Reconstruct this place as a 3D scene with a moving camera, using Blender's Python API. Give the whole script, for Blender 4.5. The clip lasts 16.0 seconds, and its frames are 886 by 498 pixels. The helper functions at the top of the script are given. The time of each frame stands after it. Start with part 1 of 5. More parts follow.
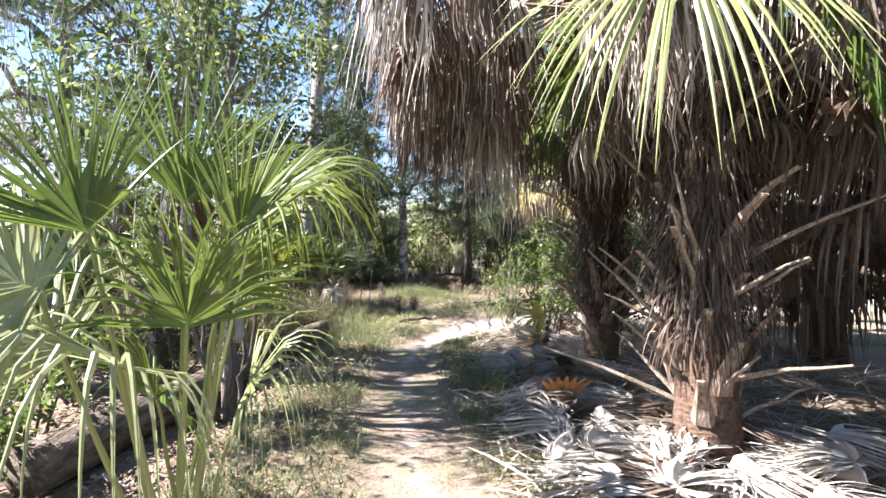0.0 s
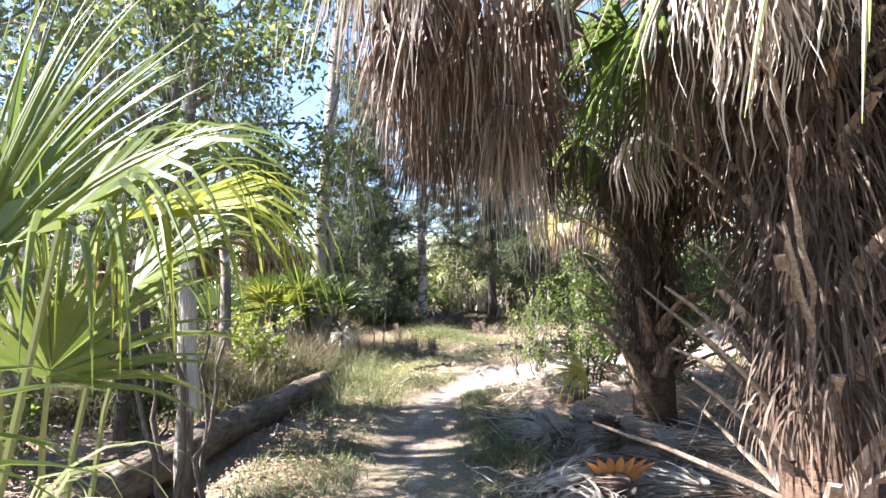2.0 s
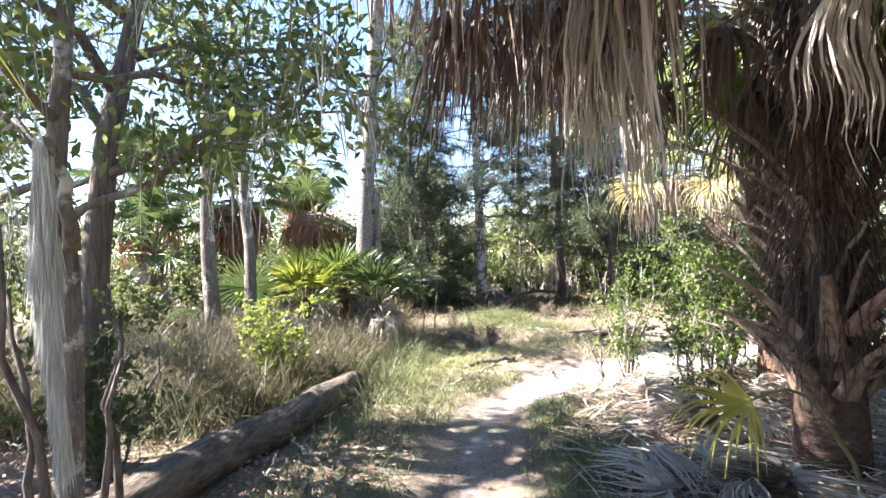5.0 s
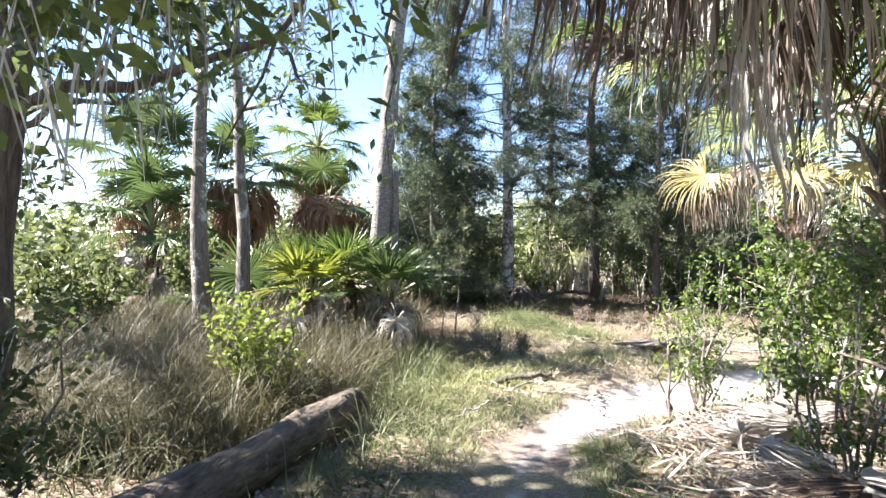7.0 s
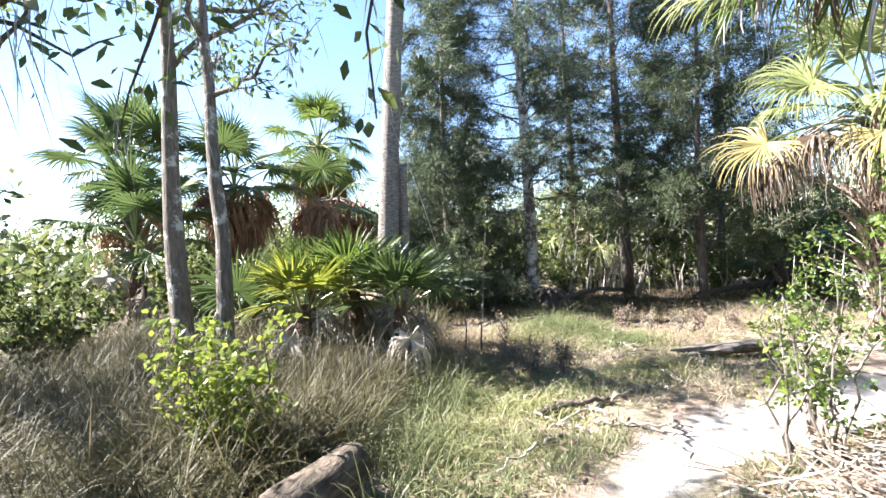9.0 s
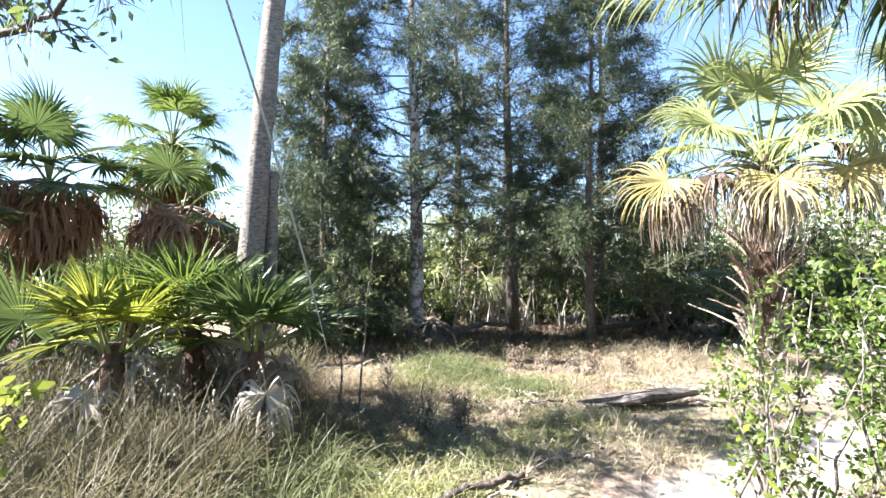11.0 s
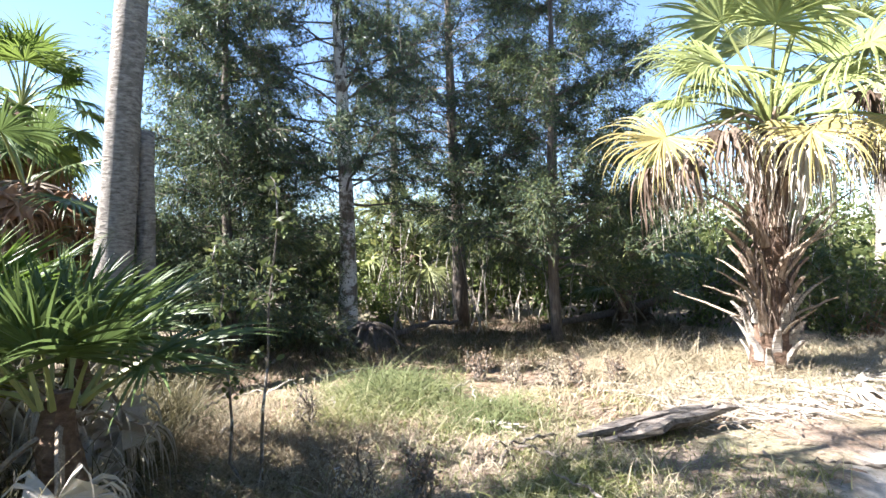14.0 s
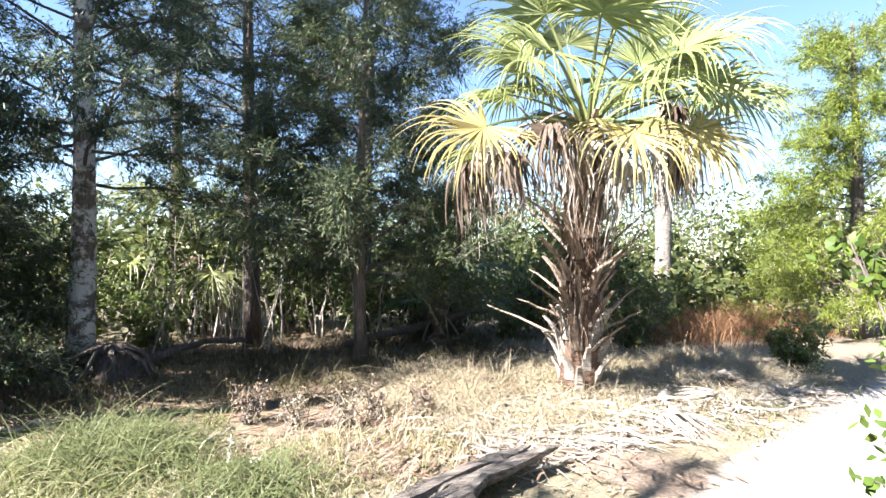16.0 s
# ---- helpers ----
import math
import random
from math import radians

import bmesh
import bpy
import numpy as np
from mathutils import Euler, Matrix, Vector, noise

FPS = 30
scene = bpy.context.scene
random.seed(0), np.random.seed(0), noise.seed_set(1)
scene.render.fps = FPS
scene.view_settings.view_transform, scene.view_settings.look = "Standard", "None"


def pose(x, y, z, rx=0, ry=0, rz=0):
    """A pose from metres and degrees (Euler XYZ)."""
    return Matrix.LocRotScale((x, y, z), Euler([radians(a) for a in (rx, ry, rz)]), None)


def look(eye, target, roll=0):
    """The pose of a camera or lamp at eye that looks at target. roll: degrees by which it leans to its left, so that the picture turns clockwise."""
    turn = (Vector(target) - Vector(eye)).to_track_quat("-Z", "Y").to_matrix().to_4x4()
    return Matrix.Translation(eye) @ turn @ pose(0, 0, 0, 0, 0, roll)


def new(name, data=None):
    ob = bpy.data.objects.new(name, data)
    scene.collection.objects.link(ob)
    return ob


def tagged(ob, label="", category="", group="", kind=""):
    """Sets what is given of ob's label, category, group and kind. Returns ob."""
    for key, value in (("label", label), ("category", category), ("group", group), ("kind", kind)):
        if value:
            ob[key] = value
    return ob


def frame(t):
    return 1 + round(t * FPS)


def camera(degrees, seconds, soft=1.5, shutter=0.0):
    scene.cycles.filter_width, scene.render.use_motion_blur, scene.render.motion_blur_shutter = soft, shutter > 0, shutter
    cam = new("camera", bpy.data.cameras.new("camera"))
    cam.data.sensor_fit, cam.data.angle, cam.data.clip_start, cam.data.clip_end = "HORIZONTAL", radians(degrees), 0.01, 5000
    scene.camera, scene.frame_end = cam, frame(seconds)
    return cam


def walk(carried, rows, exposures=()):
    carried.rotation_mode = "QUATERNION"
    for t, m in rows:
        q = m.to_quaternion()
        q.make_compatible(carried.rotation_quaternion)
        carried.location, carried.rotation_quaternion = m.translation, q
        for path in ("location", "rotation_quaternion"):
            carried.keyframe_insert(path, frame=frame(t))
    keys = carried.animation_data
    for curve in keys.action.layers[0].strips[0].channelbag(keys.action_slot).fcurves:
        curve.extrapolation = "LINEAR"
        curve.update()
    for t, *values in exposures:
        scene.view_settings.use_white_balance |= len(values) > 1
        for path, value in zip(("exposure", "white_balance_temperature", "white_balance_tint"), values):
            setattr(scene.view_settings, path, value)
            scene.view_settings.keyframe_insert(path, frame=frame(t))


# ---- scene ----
cam = camera(80.5, 16.0)
METRES, EYE, TILT, LEAN, TURN = 8.4, 1.5, -1.8, 0.0, 0.0
ROWS = [
    (0.0, 0.0, 0.0, 0.0, -0.0, 0.0, 0.0),
    (0.5, 0.0085, 0.0246, 0.0001, 3.53, 1.3, 0.97),
    (1.0, 0.0146, 0.0493, 0.0003, 3.7, 1.54, 2.15),
    (1.5, 0.0145, 0.0789, 0.0008, 0.21, 2.56, -1.65),
    (2.0, 0.0099, 0.1056, 0.0041, 2.72, 3.86, 0.85),
    (2.5, 0.0119, 0.1344, 0.002, 9.48, 3.63, 1.06),
    (3.0, 0.0143, 0.164, 0.0036, 12.64, 3.52, -0.16),
    (3.5, 0.0097, 0.1942, 0.001, 6.25, 3.0, -0.54),
    (4.0, 0.0036, 0.2234, 0.004, 4.14, 2.91, 1.0),
    (4.5, 0.0053, 0.2538, 0.0039, 8.27, 2.04, 2.93),
    (7.0, -0.0252, 0.4152, 0.0021, 11.69, 0.79, -0.67),
    (7.5, -0.0379, 0.4437, 0.0041, 9.81, 1.42, 1.89),
    (8.0, -0.0466, 0.4764, 0.0017, 13.76, 1.09, 2.64),
    (10.5, -0.0771, 0.627, 0.0026, 6.46, 1.31, 0.08),
    (11.0, -0.0864, 0.6583, 0.0048, -0.33, 3.66, 0.08),
    (11.5, -0.0872, 0.6882, 0.0023, -0.43, 1.87, -1.05),
    (12.0, -0.0822, 0.7223, 0.0053, -0.32, 2.48, -0.35),
    (12.5, -0.0874, 0.7582, 0.0019, -5.51, 2.4, -1.57),
    (13.0, -0.0947, 0.7886, 0.0064, -7.41, 3.8, 0.78),
    (13.5, -0.0963, 0.8174, 0.0042, -4.59, 1.77, 1.3),
    (14.0, -0.0918, 0.8451, 0.0064, -7.53, 2.54, 1.76),
    (14.5, -0.079, 0.8719, 0.0048, -15.48, 2.02, 1.63),
    (15.0, -0.065, 0.9032, 0.0068, -21.49, 3.42, 2.28),
    (15.5, -0.0474, 0.9318, 0.0057, -22.76, 3.09, 1.72),
    (16.0, -0.0284, 0.9631, 0.0081, -27.01, 2.84, 0.6),
]
walk(cam, [(t, pose(0, 0, EYE, TILT, LEAN, TURN) @ pose(METRES * x, METRES * y, METRES * z, 90 + pitch, roll, yaw)) for t, x, y, z, yaw, pitch, roll in ROWS], [(0.0, 2.62, 6200, 19), (2.5, 3.0, 6250, 20), (4.5, 3.1, 6200, 20), (8.0, 2.78, 6100, 16), (13.0, 2.84, 6100, 15), (16.0, 2.66, 6150, 15)])

# ---- world, sun ----
SUN = Vector((-0.9, -0.10, 0.86)).normalized()
world = bpy.data.worlds.new("world")
scene.world = world
world.use_nodes = True
wn = world.node_tree.nodes
sky = wn.new("ShaderNodeTexSky")
sky.sky_type = 'NISHITA'
sky.sun_disc = False
sky.sun_elevation = math.asin(SUN.z)
sky.sun_rotation = math.atan2(SUN.x, SUN.y)
sky.altitude = 0
sky.air_density, sky.dust_density, sky.ozone_density = 1.0, 0.0, 2.5
wn["Background"].inputs[1].default_value = 0.057
world.node_tree.links.new(sky.outputs[0], wn["Background"].inputs[0])
sun = new("sun", bpy.data.lights.new("sun", 'SUN'))
sun.data.energy, sun.data.angle, sun.data.color = 5.0, radians(0.53), (1.0, 0.95, 0.86)
sun.matrix_world = look(SUN * 50, (0, 0, 0))

# ---- materials ----
rng = np.random.default_rng(7)


def node(nt, kind, **inputs):
    n = nt.nodes.new(kind)
    for k, v in inputs.items():
        n.inputs[k.replace("_", " ")].default_value = v
    return n


def ramp(nt, fac, stops):
    r = nt.nodes.new("ShaderNodeValToRGB")
    while len(r.color_ramp.elements) < len(stops):
        r.color_ramp.elements.new(0.5)
    for e, (p, c) in zip(r.color_ramp.elements, stops):
        e.position, e.color = p, (*c, 1)
    nt.links.new(fac, r.inputs[0])
    return r.outputs[0]


def leaf_mat(name, stops, translucent=0.35, rough=0.5, grain=40.0):
    """Foliage: each blade has its own tone, with a fine mottling along it, and lets light through."""
    m = bpy.data.materials.new(name)
    m.use_nodes = True
    nt = m.node_tree
    b = nt.nodes["Principled BSDF"]
    geo = nt.nodes.new("ShaderNodeNewGeometry")
    info = nt.nodes.new("ShaderNodeObjectInfo")
    tex = nt.nodes.new("ShaderNodeTexCoord")
    nz = node(nt, "ShaderNodeTexNoise", Scale=grain, Detail=2.0)
    nt.links.new(tex.outputs["Object"], nz.inputs["Vector"])
    a = node(nt, "ShaderNodeMath")
    a.operation = 'MULTIPLY_ADD'
    a.inputs[1].default_value = 0.65
    nt.links.new(geo.outputs["Random Per Island"], a.inputs[0])
    c = node(nt, "ShaderNodeMath")
    c.operation = 'MULTIPLY_ADD'
    c.inputs[1].default_value = 0.25
    c.inputs[2].default_value = -0.06
    nt.links.new(nz.outputs[0], c.inputs[0])
    d = node(nt, "ShaderNodeMath")
    d.operation = 'MULTIPLY_ADD'
    d.inputs[1].default_value = 0.2
    nt.links.new(info.outputs["Random"], d.inputs[0])
    nt.links.new(c.outputs[0], d.inputs[2])
    nt.links.new(d.outputs[0], a.inputs[2])
    col = ramp(nt, a.outputs[0], stops)
    nt.links.new(col, b.inputs["Base Color"])
    b.inputs["Roughness"].default_value = rough
    b.inputs["Specular IOR Level"].default_value = 0.35
    tr = nt.nodes.new("ShaderNodeBsdfTranslucent")
    nt.links.new(col, tr.inputs[0])
    mix = node(nt, "ShaderNodeMixShader")
    mix.inputs[0].default_value = translucent
    nt.links.new(b.outputs[0], mix.inputs[1])
    nt.links.new(tr.outputs[0], mix.inputs[2])
    nt.links.new(mix.outputs[0], nt.nodes["Material Output"].inputs[0])
    return m


def bark_mat(name, dark, light, scale=(14, 14, 3), bump=0.02, patch=None, patch_at=0.55):
    """Bark or weathered wood: streaks along the stem, patches of a second tone (lichen on the oaks), fine relief."""
    m = bpy.data.materials.new(name)
    m.use_nodes = True
    nt = m.node_tree
    b = nt.nodes["Principled BSDF"]
    tex = nt.nodes.new("ShaderNodeTexCoord")
    mp = node(nt, "ShaderNodeMapping")
    mp.inputs["Scale"].default_value = scale
    nt.links.new(tex.outputs["Object"], mp.inputs["Vector"])
    nz = node(nt, "ShaderNodeTexNoise", Scale=2.0, Detail=6.0, Roughness=0.65)
    nt.links.new(mp.outputs[0], nz.inputs["Vector"])
    col = ramp(nt, nz.outputs[0], [(0.32, dark), (0.68, light)])
    if patch:
        n2 = node(nt, "ShaderNodeTexNoise", Scale=5.0, Detail=5.0, Roughness=0.7)
        nt.links.new(tex.outputs["Object"], n2.inputs["Vector"])
        f = ramp(nt, n2.outputs[0], [(patch_at, (0, 0, 0)), (patch_at + 0.08, (1, 1, 1))])
        mx = nt.nodes.new("ShaderNodeMix")
        mx.data_type = 'RGBA'
        nt.links.new(f, mx.inputs[0])
        nt.links.new(col, mx.inputs[6])
        mx.inputs[7].default_value = (*patch, 1)
        col = mx.outputs[2]
    nt.links.new(col, b.inputs["Base Color"])
    b.inputs["Roughness"].default_value = 0.9
    b.inputs["Specular IOR Level"].default_value = 0.2
    bp = node(nt, "ShaderNodeBump", Strength=0.9, Distance=bump)
    nt.links.new(nz.outputs[0], bp.inputs["Height"])
    nt.links.new(bp.outputs[0], b.inputs["Normal"])
    return m


M_LIVE = leaf_mat("palm_green", [(0.0, (0.045, 0.085, 0.016)), (0.5, (0.10, 0.15, 0.03)), (1.0, (0.26, 0.28, 0.07))], 0.45, 0.38)
M_PALELEAF = leaf_mat("palm_pale_green", [(0.0, (0.13, 0.17, 0.06)), (0.5, (0.24, 0.27, 0.12)), (1.0, (0.40, 0.41, 0.24))], 0.4, 0.35)
M_GOLDGREEN = leaf_mat("palm_yellow_green", [(0.0, (0.10, 0.14, 0.02)), (0.5, (0.24, 0.27, 0.04)), (1.0, (0.42, 0.38, 0.08))], 0.5, 0.4)
M_DARKPALM = leaf_mat("palm_dark_green", [(0.0, (0.042, 0.072, 0.024)), (1.0, (0.125, 0.17, 0.052))], 0.35, 0.4)
M_YELLOW = leaf_mat("palm_yellowing", [(0.0, (0.11, 0.155, 0.045)), (0.5, (0.25, 0.285, 0.105)), (1.0, (0.43, 0.42, 0.22))], 0.4, 0.45)
M_GOLD = leaf_mat("palm_gold", [(0.0, (0.40, 0.36, 0.04)), (1.0, (0.55, 0.47, 0.12))], 0.4, 0.45)
M_GOLDEAD = leaf_mat("palm_yellow_brown", [(0.0, (0.20, 0.15, 0.055)), (0.5, (0.37, 0.31, 0.12)), (1.0, (0.50, 0.46, 0.25))], 0.4, 0.5)
M_DEAD = leaf_mat("palm_dead_brown", [(0.0, (0.035, 0.022, 0.016)), (0.5, (0.10, 0.068, 0.048)), (0.8, (0.25, 0.195, 0.15)), (1.0, (0.52, 0.45, 0.37))], 0.22, 0.6)
# Darker copy of the dead brown puts the skirt's inner shade into the thatch.
M_SHADETHATCH = leaf_mat("palm_thatch_shaded", [(0.0, (0.03, 0.019, 0.014)), (0.6, (0.085, 0.056, 0.04)), (1.0, (0.21, 0.16, 0.12))], 0.15, 0.7)
M_GREYDEAD = leaf_mat("palm_dead_grey", [(0.0, (0.25, 0.22, 0.18)), (0.5, (0.43, 0.39, 0.335)), (1.0, (0.66, 0.615, 0.55))], 0.2, 0.6)
M_RUST = leaf_mat("palm_dead_rust", [(0.0, (0.18, 0.08, 0.04)), (1.0, (0.40, 0.24, 0.14))], 0.25, 0.6)
M_PETIOLE = leaf_mat("petiole_green", [(0.0, (0.13, 0.16, 0.05)), (1.0, (0.24, 0.25, 0.10))], 0.0, 0.4)
M_DEADPET = bark_mat("petiole_dead", (0.11, 0.08, 0.055), (0.33, 0.275, 0.215), (30, 30, 30), 0.004)
M_BOOT = bark_mat("palm_boot", (0.10, 0.06, 0.038), (0.40, 0.32, 0.25), (22, 22, 6), 0.01)
M_REDBOOT = bark_mat("red_brown_boot", (0.10, 0.05, 0.03), (0.44, 0.32, 0.235), (18, 18, 5), 0.012)
M_PALMTRUNK = bark_mat("palm_trunk", (0.06, 0.037, 0.026), (0.18, 0.12, 0.085), (9, 9, 16), 0.03)
M_TALLTRUNK = bark_mat("palm_trunk_grey", (0.10, 0.085, 0.07), (0.36, 0.33, 0.29), (7, 7, 20), 0.04, (0.17, 0.15, 0.13), 0.57)
# Pale patches put the sun on the cedar's trunk into the bark colour.
M_CEDARBARK = bark_mat("cedar_bark", (0.09, 0.07, 0.055), (0.24, 0.20, 0.17), (26, 26, 2), 0.02, (0.64, 0.62, 0.59), 0.45)
M_DARKBARK = bark_mat("dark_bark", (0.06, 0.047, 0.04), (0.19, 0.16, 0.135), (24, 24, 3), 0.02)
M_OAKBARK = bark_mat("oak_bark", (0.09, 0.075, 0.06), (0.24, 0.21, 0.18), (20, 20, 4), 0.02, (0.50, 0.50, 0.46), 0.54)
M_LOG = bark_mat("rotting_log", (0.05, 0.04, 0.03), (0.21, 0.17, 0.13), (12, 3, 12), 0.03, (0.30, 0.27, 0.23), 0.62)
M_GREYWOOD = bark_mat("weathered_wood", (0.13, 0.11, 0.09), (0.45, 0.41, 0.36), (4, 30, 30), 0.02)
M_SPLINT = bark_mat("split_dead_wood", (0.07, 0.055, 0.045), (0.32, 0.28, 0.24), (4, 30, 30), 0.02)
M_STICK = bark_mat("dead_stick", (0.20, 0.17, 0.14), (0.50, 0.46, 0.40), (20, 20, 20), 0.005)
M_CEDAR = leaf_mat("cedar_needles", [(0.0, (0.026, 0.048, 0.04)), (0.5, (0.062, 0.09, 0.05)), (0.85, (0.15, 0.175, 0.07)), (1.0, (0.30, 0.31, 0.11))], 0.42, 0.5)
M_OAK = leaf_mat("oak_leaves", [(0.0, (0.05, 0.085, 0.025)), (0.6, (0.135, 0.18, 0.055)), (1.0, (0.32, 0.35, 0.10))], 0.48, 0.35)
M_SHRUB = leaf_mat("shrub_leaves", [(0.0, (0.05, 0.09, 0.018)), (0.6, (0.11, 0.17, 0.035)), (1.0, (0.25, 0.29, 0.06))], 0.42, 0.4)
M_LIME = leaf_mat("bright_shrub_leaves", [(0.0, (0.11, 0.17, 0.03)), (1.0, (0.30, 0.34, 0.06))], 0.45, 0.4)
M_WOODS = leaf_mat("far_leaves", [(0.0, (0.06, 0.085, 0.03)), (0.6, (0.11, 0.135, 0.045)), (1.0, (0.27, 0.26, 0.09))], 0.45, 0.5)
M_MOSS = leaf_mat("spanish_moss", [(0.0, (0.34, 0.34, 0.31)), (1.0, (0.66, 0.66, 0.61))], 0.25, 0.8)
M_GRASS = leaf_mat("short_grass", [(0.0, (0.09, 0.12, 0.03)), (0.45, (0.20, 0.21, 0.07)), (1.0, (0.46, 0.42, 0.29))], 0.35, 0.5)
M_GREENGRASS = leaf_mat("green_grass", [(0.0, (0.08, 0.105, 0.04)), (1.0, (0.25, 0.265, 0.125))], 0.38, 0.5)
# Dry brown-green set darker still, so the blades' colour carries their shade.
M_TALLGRASS = leaf_mat("tall_dry_grass_shaded", [(0.0, (0.045, 0.043, 0.018)), (0.5, (0.09, 0.08, 0.036)), (1.0, (0.20, 0.168, 0.095))], 0.3, 0.55)
M_DRYBRUSH = leaf_mat("dry_brown_brush", [(0.0, (0.12, 0.092, 0.055)), (0.5, (0.21, 0.165, 0.10)), (1.0, (0.38, 0.31, 0.205))], 0.35, 0.55)
M_STRAW = leaf_mat("straw", [(0.0, (0.23, 0.185, 0.12)), (1.0, (0.50, 0.44, 0.31))], 0.3, 0.55)
M_LITTER = leaf_mat("leaf_litter", [(0.0, (0.13, 0.08, 0.05)), (0.6, (0.27, 0.19, 0.13)), (1.0, (0.48, 0.40, 0.32))], 0.15, 0.7)
M_REDBRUSH = leaf_mat("red_brown_brush", [(0.0, (0.16, 0.08, 0.04)), (1.0, (0.38, 0.22, 0.11))], 0.3, 0.6)
M_ORANGE = leaf_mat("orange_sheath", [(0.0, (0.42, 0.17, 0.05)), (1.0, (0.55, 0.27, 0.10))], 0.2, 0.6)


def ground_mat():
    m = bpy.data.materials.new("ground_soil")
    m.use_nodes = True
    nt = m.node_tree
    b = nt.nodes["Principled BSDF"]
    at = nt.nodes.new("ShaderNodeAttribute")
    at.attribute_name = "sandy"
    tex = nt.nodes.new("ShaderNodeTexCoord")
    n1 = node(nt, "ShaderNodeTexNoise", Scale=1.4, Detail=5.0, Roughness=0.6)
    n2 = node(nt, "ShaderNodeTexNoise", Scale=38.0, Detail=5.0, Roughness=0.75)
    n3 = node(nt, "ShaderNodeTexNoise", Scale=7.0, Detail=4.0, Roughness=0.6)
    for n in (n1, n2, n3):
        nt.links.new(tex.outputs["Object"], n.inputs["Vector"])
    soil_a = ramp(nt, n2.outputs[0], [(0.3, (0.11, 0.08, 0.06)), (0.55, (0.25, 0.195, 0.15)), (0.75, (0.41, 0.345, 0.28))])
    soil_b = ramp(nt, n2.outputs[0], [(0.3, (0.12, 0.105, 0.062)), (0.55, (0.24, 0.213, 0.14)), (0.75, (0.39, 0.35, 0.26))])
    mix = nt.nodes.new("ShaderNodeMix")
    mix.data_type = 'RGBA'
    f1 = ramp(nt, n1.outputs[0], [(0.42, (0, 0, 0)), (0.6, (1, 1, 1))])
    nt.links.new(f1, mix.inputs[0])
    nt.links.new(soil_a, mix.inputs[6])
    nt.links.new(soil_b, mix.inputs[7])
    sand = ramp(nt, n3.outputs[0], [(0.3, (0.31, 0.28, 0.25)), (0.7, (0.49, 0.45, 0.405))])
    spec = ramp(nt, n2.outputs[0], [(0.33, (0.55, 0.5, 0.44)), (0.45, (1, 1, 1))])
    mul = nt.nodes.new("ShaderNodeMix")
    mul.data_type, mul.blend_type = 'RGBA', 'MULTIPLY'
    mul.inputs[0].default_value = 0.8
    nt.links.new(sand, mul.inputs[6])
    nt.links.new(spec, mul.inputs[7])
    jit = node(nt, "ShaderNodeMath")
    jit.operation = 'MULTIPLY_ADD'
    jit.inputs[1].default_value = 0.5
    nt.links.new(n3.outputs[0], jit.inputs[0])
    nt.links.new(at.outputs["Fac"], jit.inputs[2])
    f2 = ramp(nt, jit.outputs[0], [(0.62, (0, 0, 0)), (0.85, (1, 1, 1))])
    mix2 = nt.nodes.new("ShaderNodeMix")
    mix2.data_type = 'RGBA'
    nt.links.new(f2, mix2.inputs[0])
    nt.links.new(mix.outputs[2], mix2.inputs[6])
    nt.links.new(mul.outputs[2], mix2.inputs[7])
    nt.links.new(mix2.outputs[2], b.inputs["Base Color"])
    b.inputs["Roughness"].default_value = 0.95
    b.inputs["Specular IOR Level"].default_value = 0.15
    bp = node(nt, "ShaderNodeBump", Strength=0.8, Distance=0.02)
    nt.links.new(n2.outputs[0], bp.inputs["Height"])
    nt.links.new(bp.outputs[0], b.inputs["Normal"])
    return m


M_GROUND = ground_mat()


# ---- mesh helpers ----
def build(name, geo, mats, smooth=False):
    """A mesh from (verts, quads[, material index]) arrays."""
    V, F = geo[0], geo[1]
    me = bpy.data.meshes.new(name)
    me.vertices.add(len(V))
    me.vertices.foreach_set("co", np.asarray(V, dtype=np.float32).ravel())
    me.loops.add(len(F) * 4)
    me.loops.foreach_set("vertex_index", np.asarray(F, dtype=np.int32).ravel())
    me.polygons.add(len(F))
    me.polygons.foreach_set("loop_start", np.arange(0, len(F) * 4, 4, dtype=np.int32))
    if len(geo) > 2:
        me.polygons.foreach_set("material_index", np.asarray(geo[2], dtype=np.int32))
    me.polygons.foreach_set("use_smooth", np.full(len(F), smooth))
    for m in (mats if isinstance(mats, (list, tuple)) else [mats]):
        me.materials.append(m)
    me.update(calc_edges=True)
    me.validate()
    return me


def merge(parts):
    """Joins (verts, quads) pieces; a third entry gives the material slot."""
    Vs, Fs, Ms, n = [], [], [], 0
    for p in parts:
        Vs.append(p[0])
        Fs.append(p[1] + n)
        Ms.append(np.full(len(p[1]), p[2] if len(p) > 2 else 0))
        n += len(p[0])
    return np.vstack(Vs), np.vstack(Fs), np.concatenate(Ms)


def unit(a):
    return a / np.maximum(np.linalg.norm(a, axis=-1, keepdims=True), 1e-9)


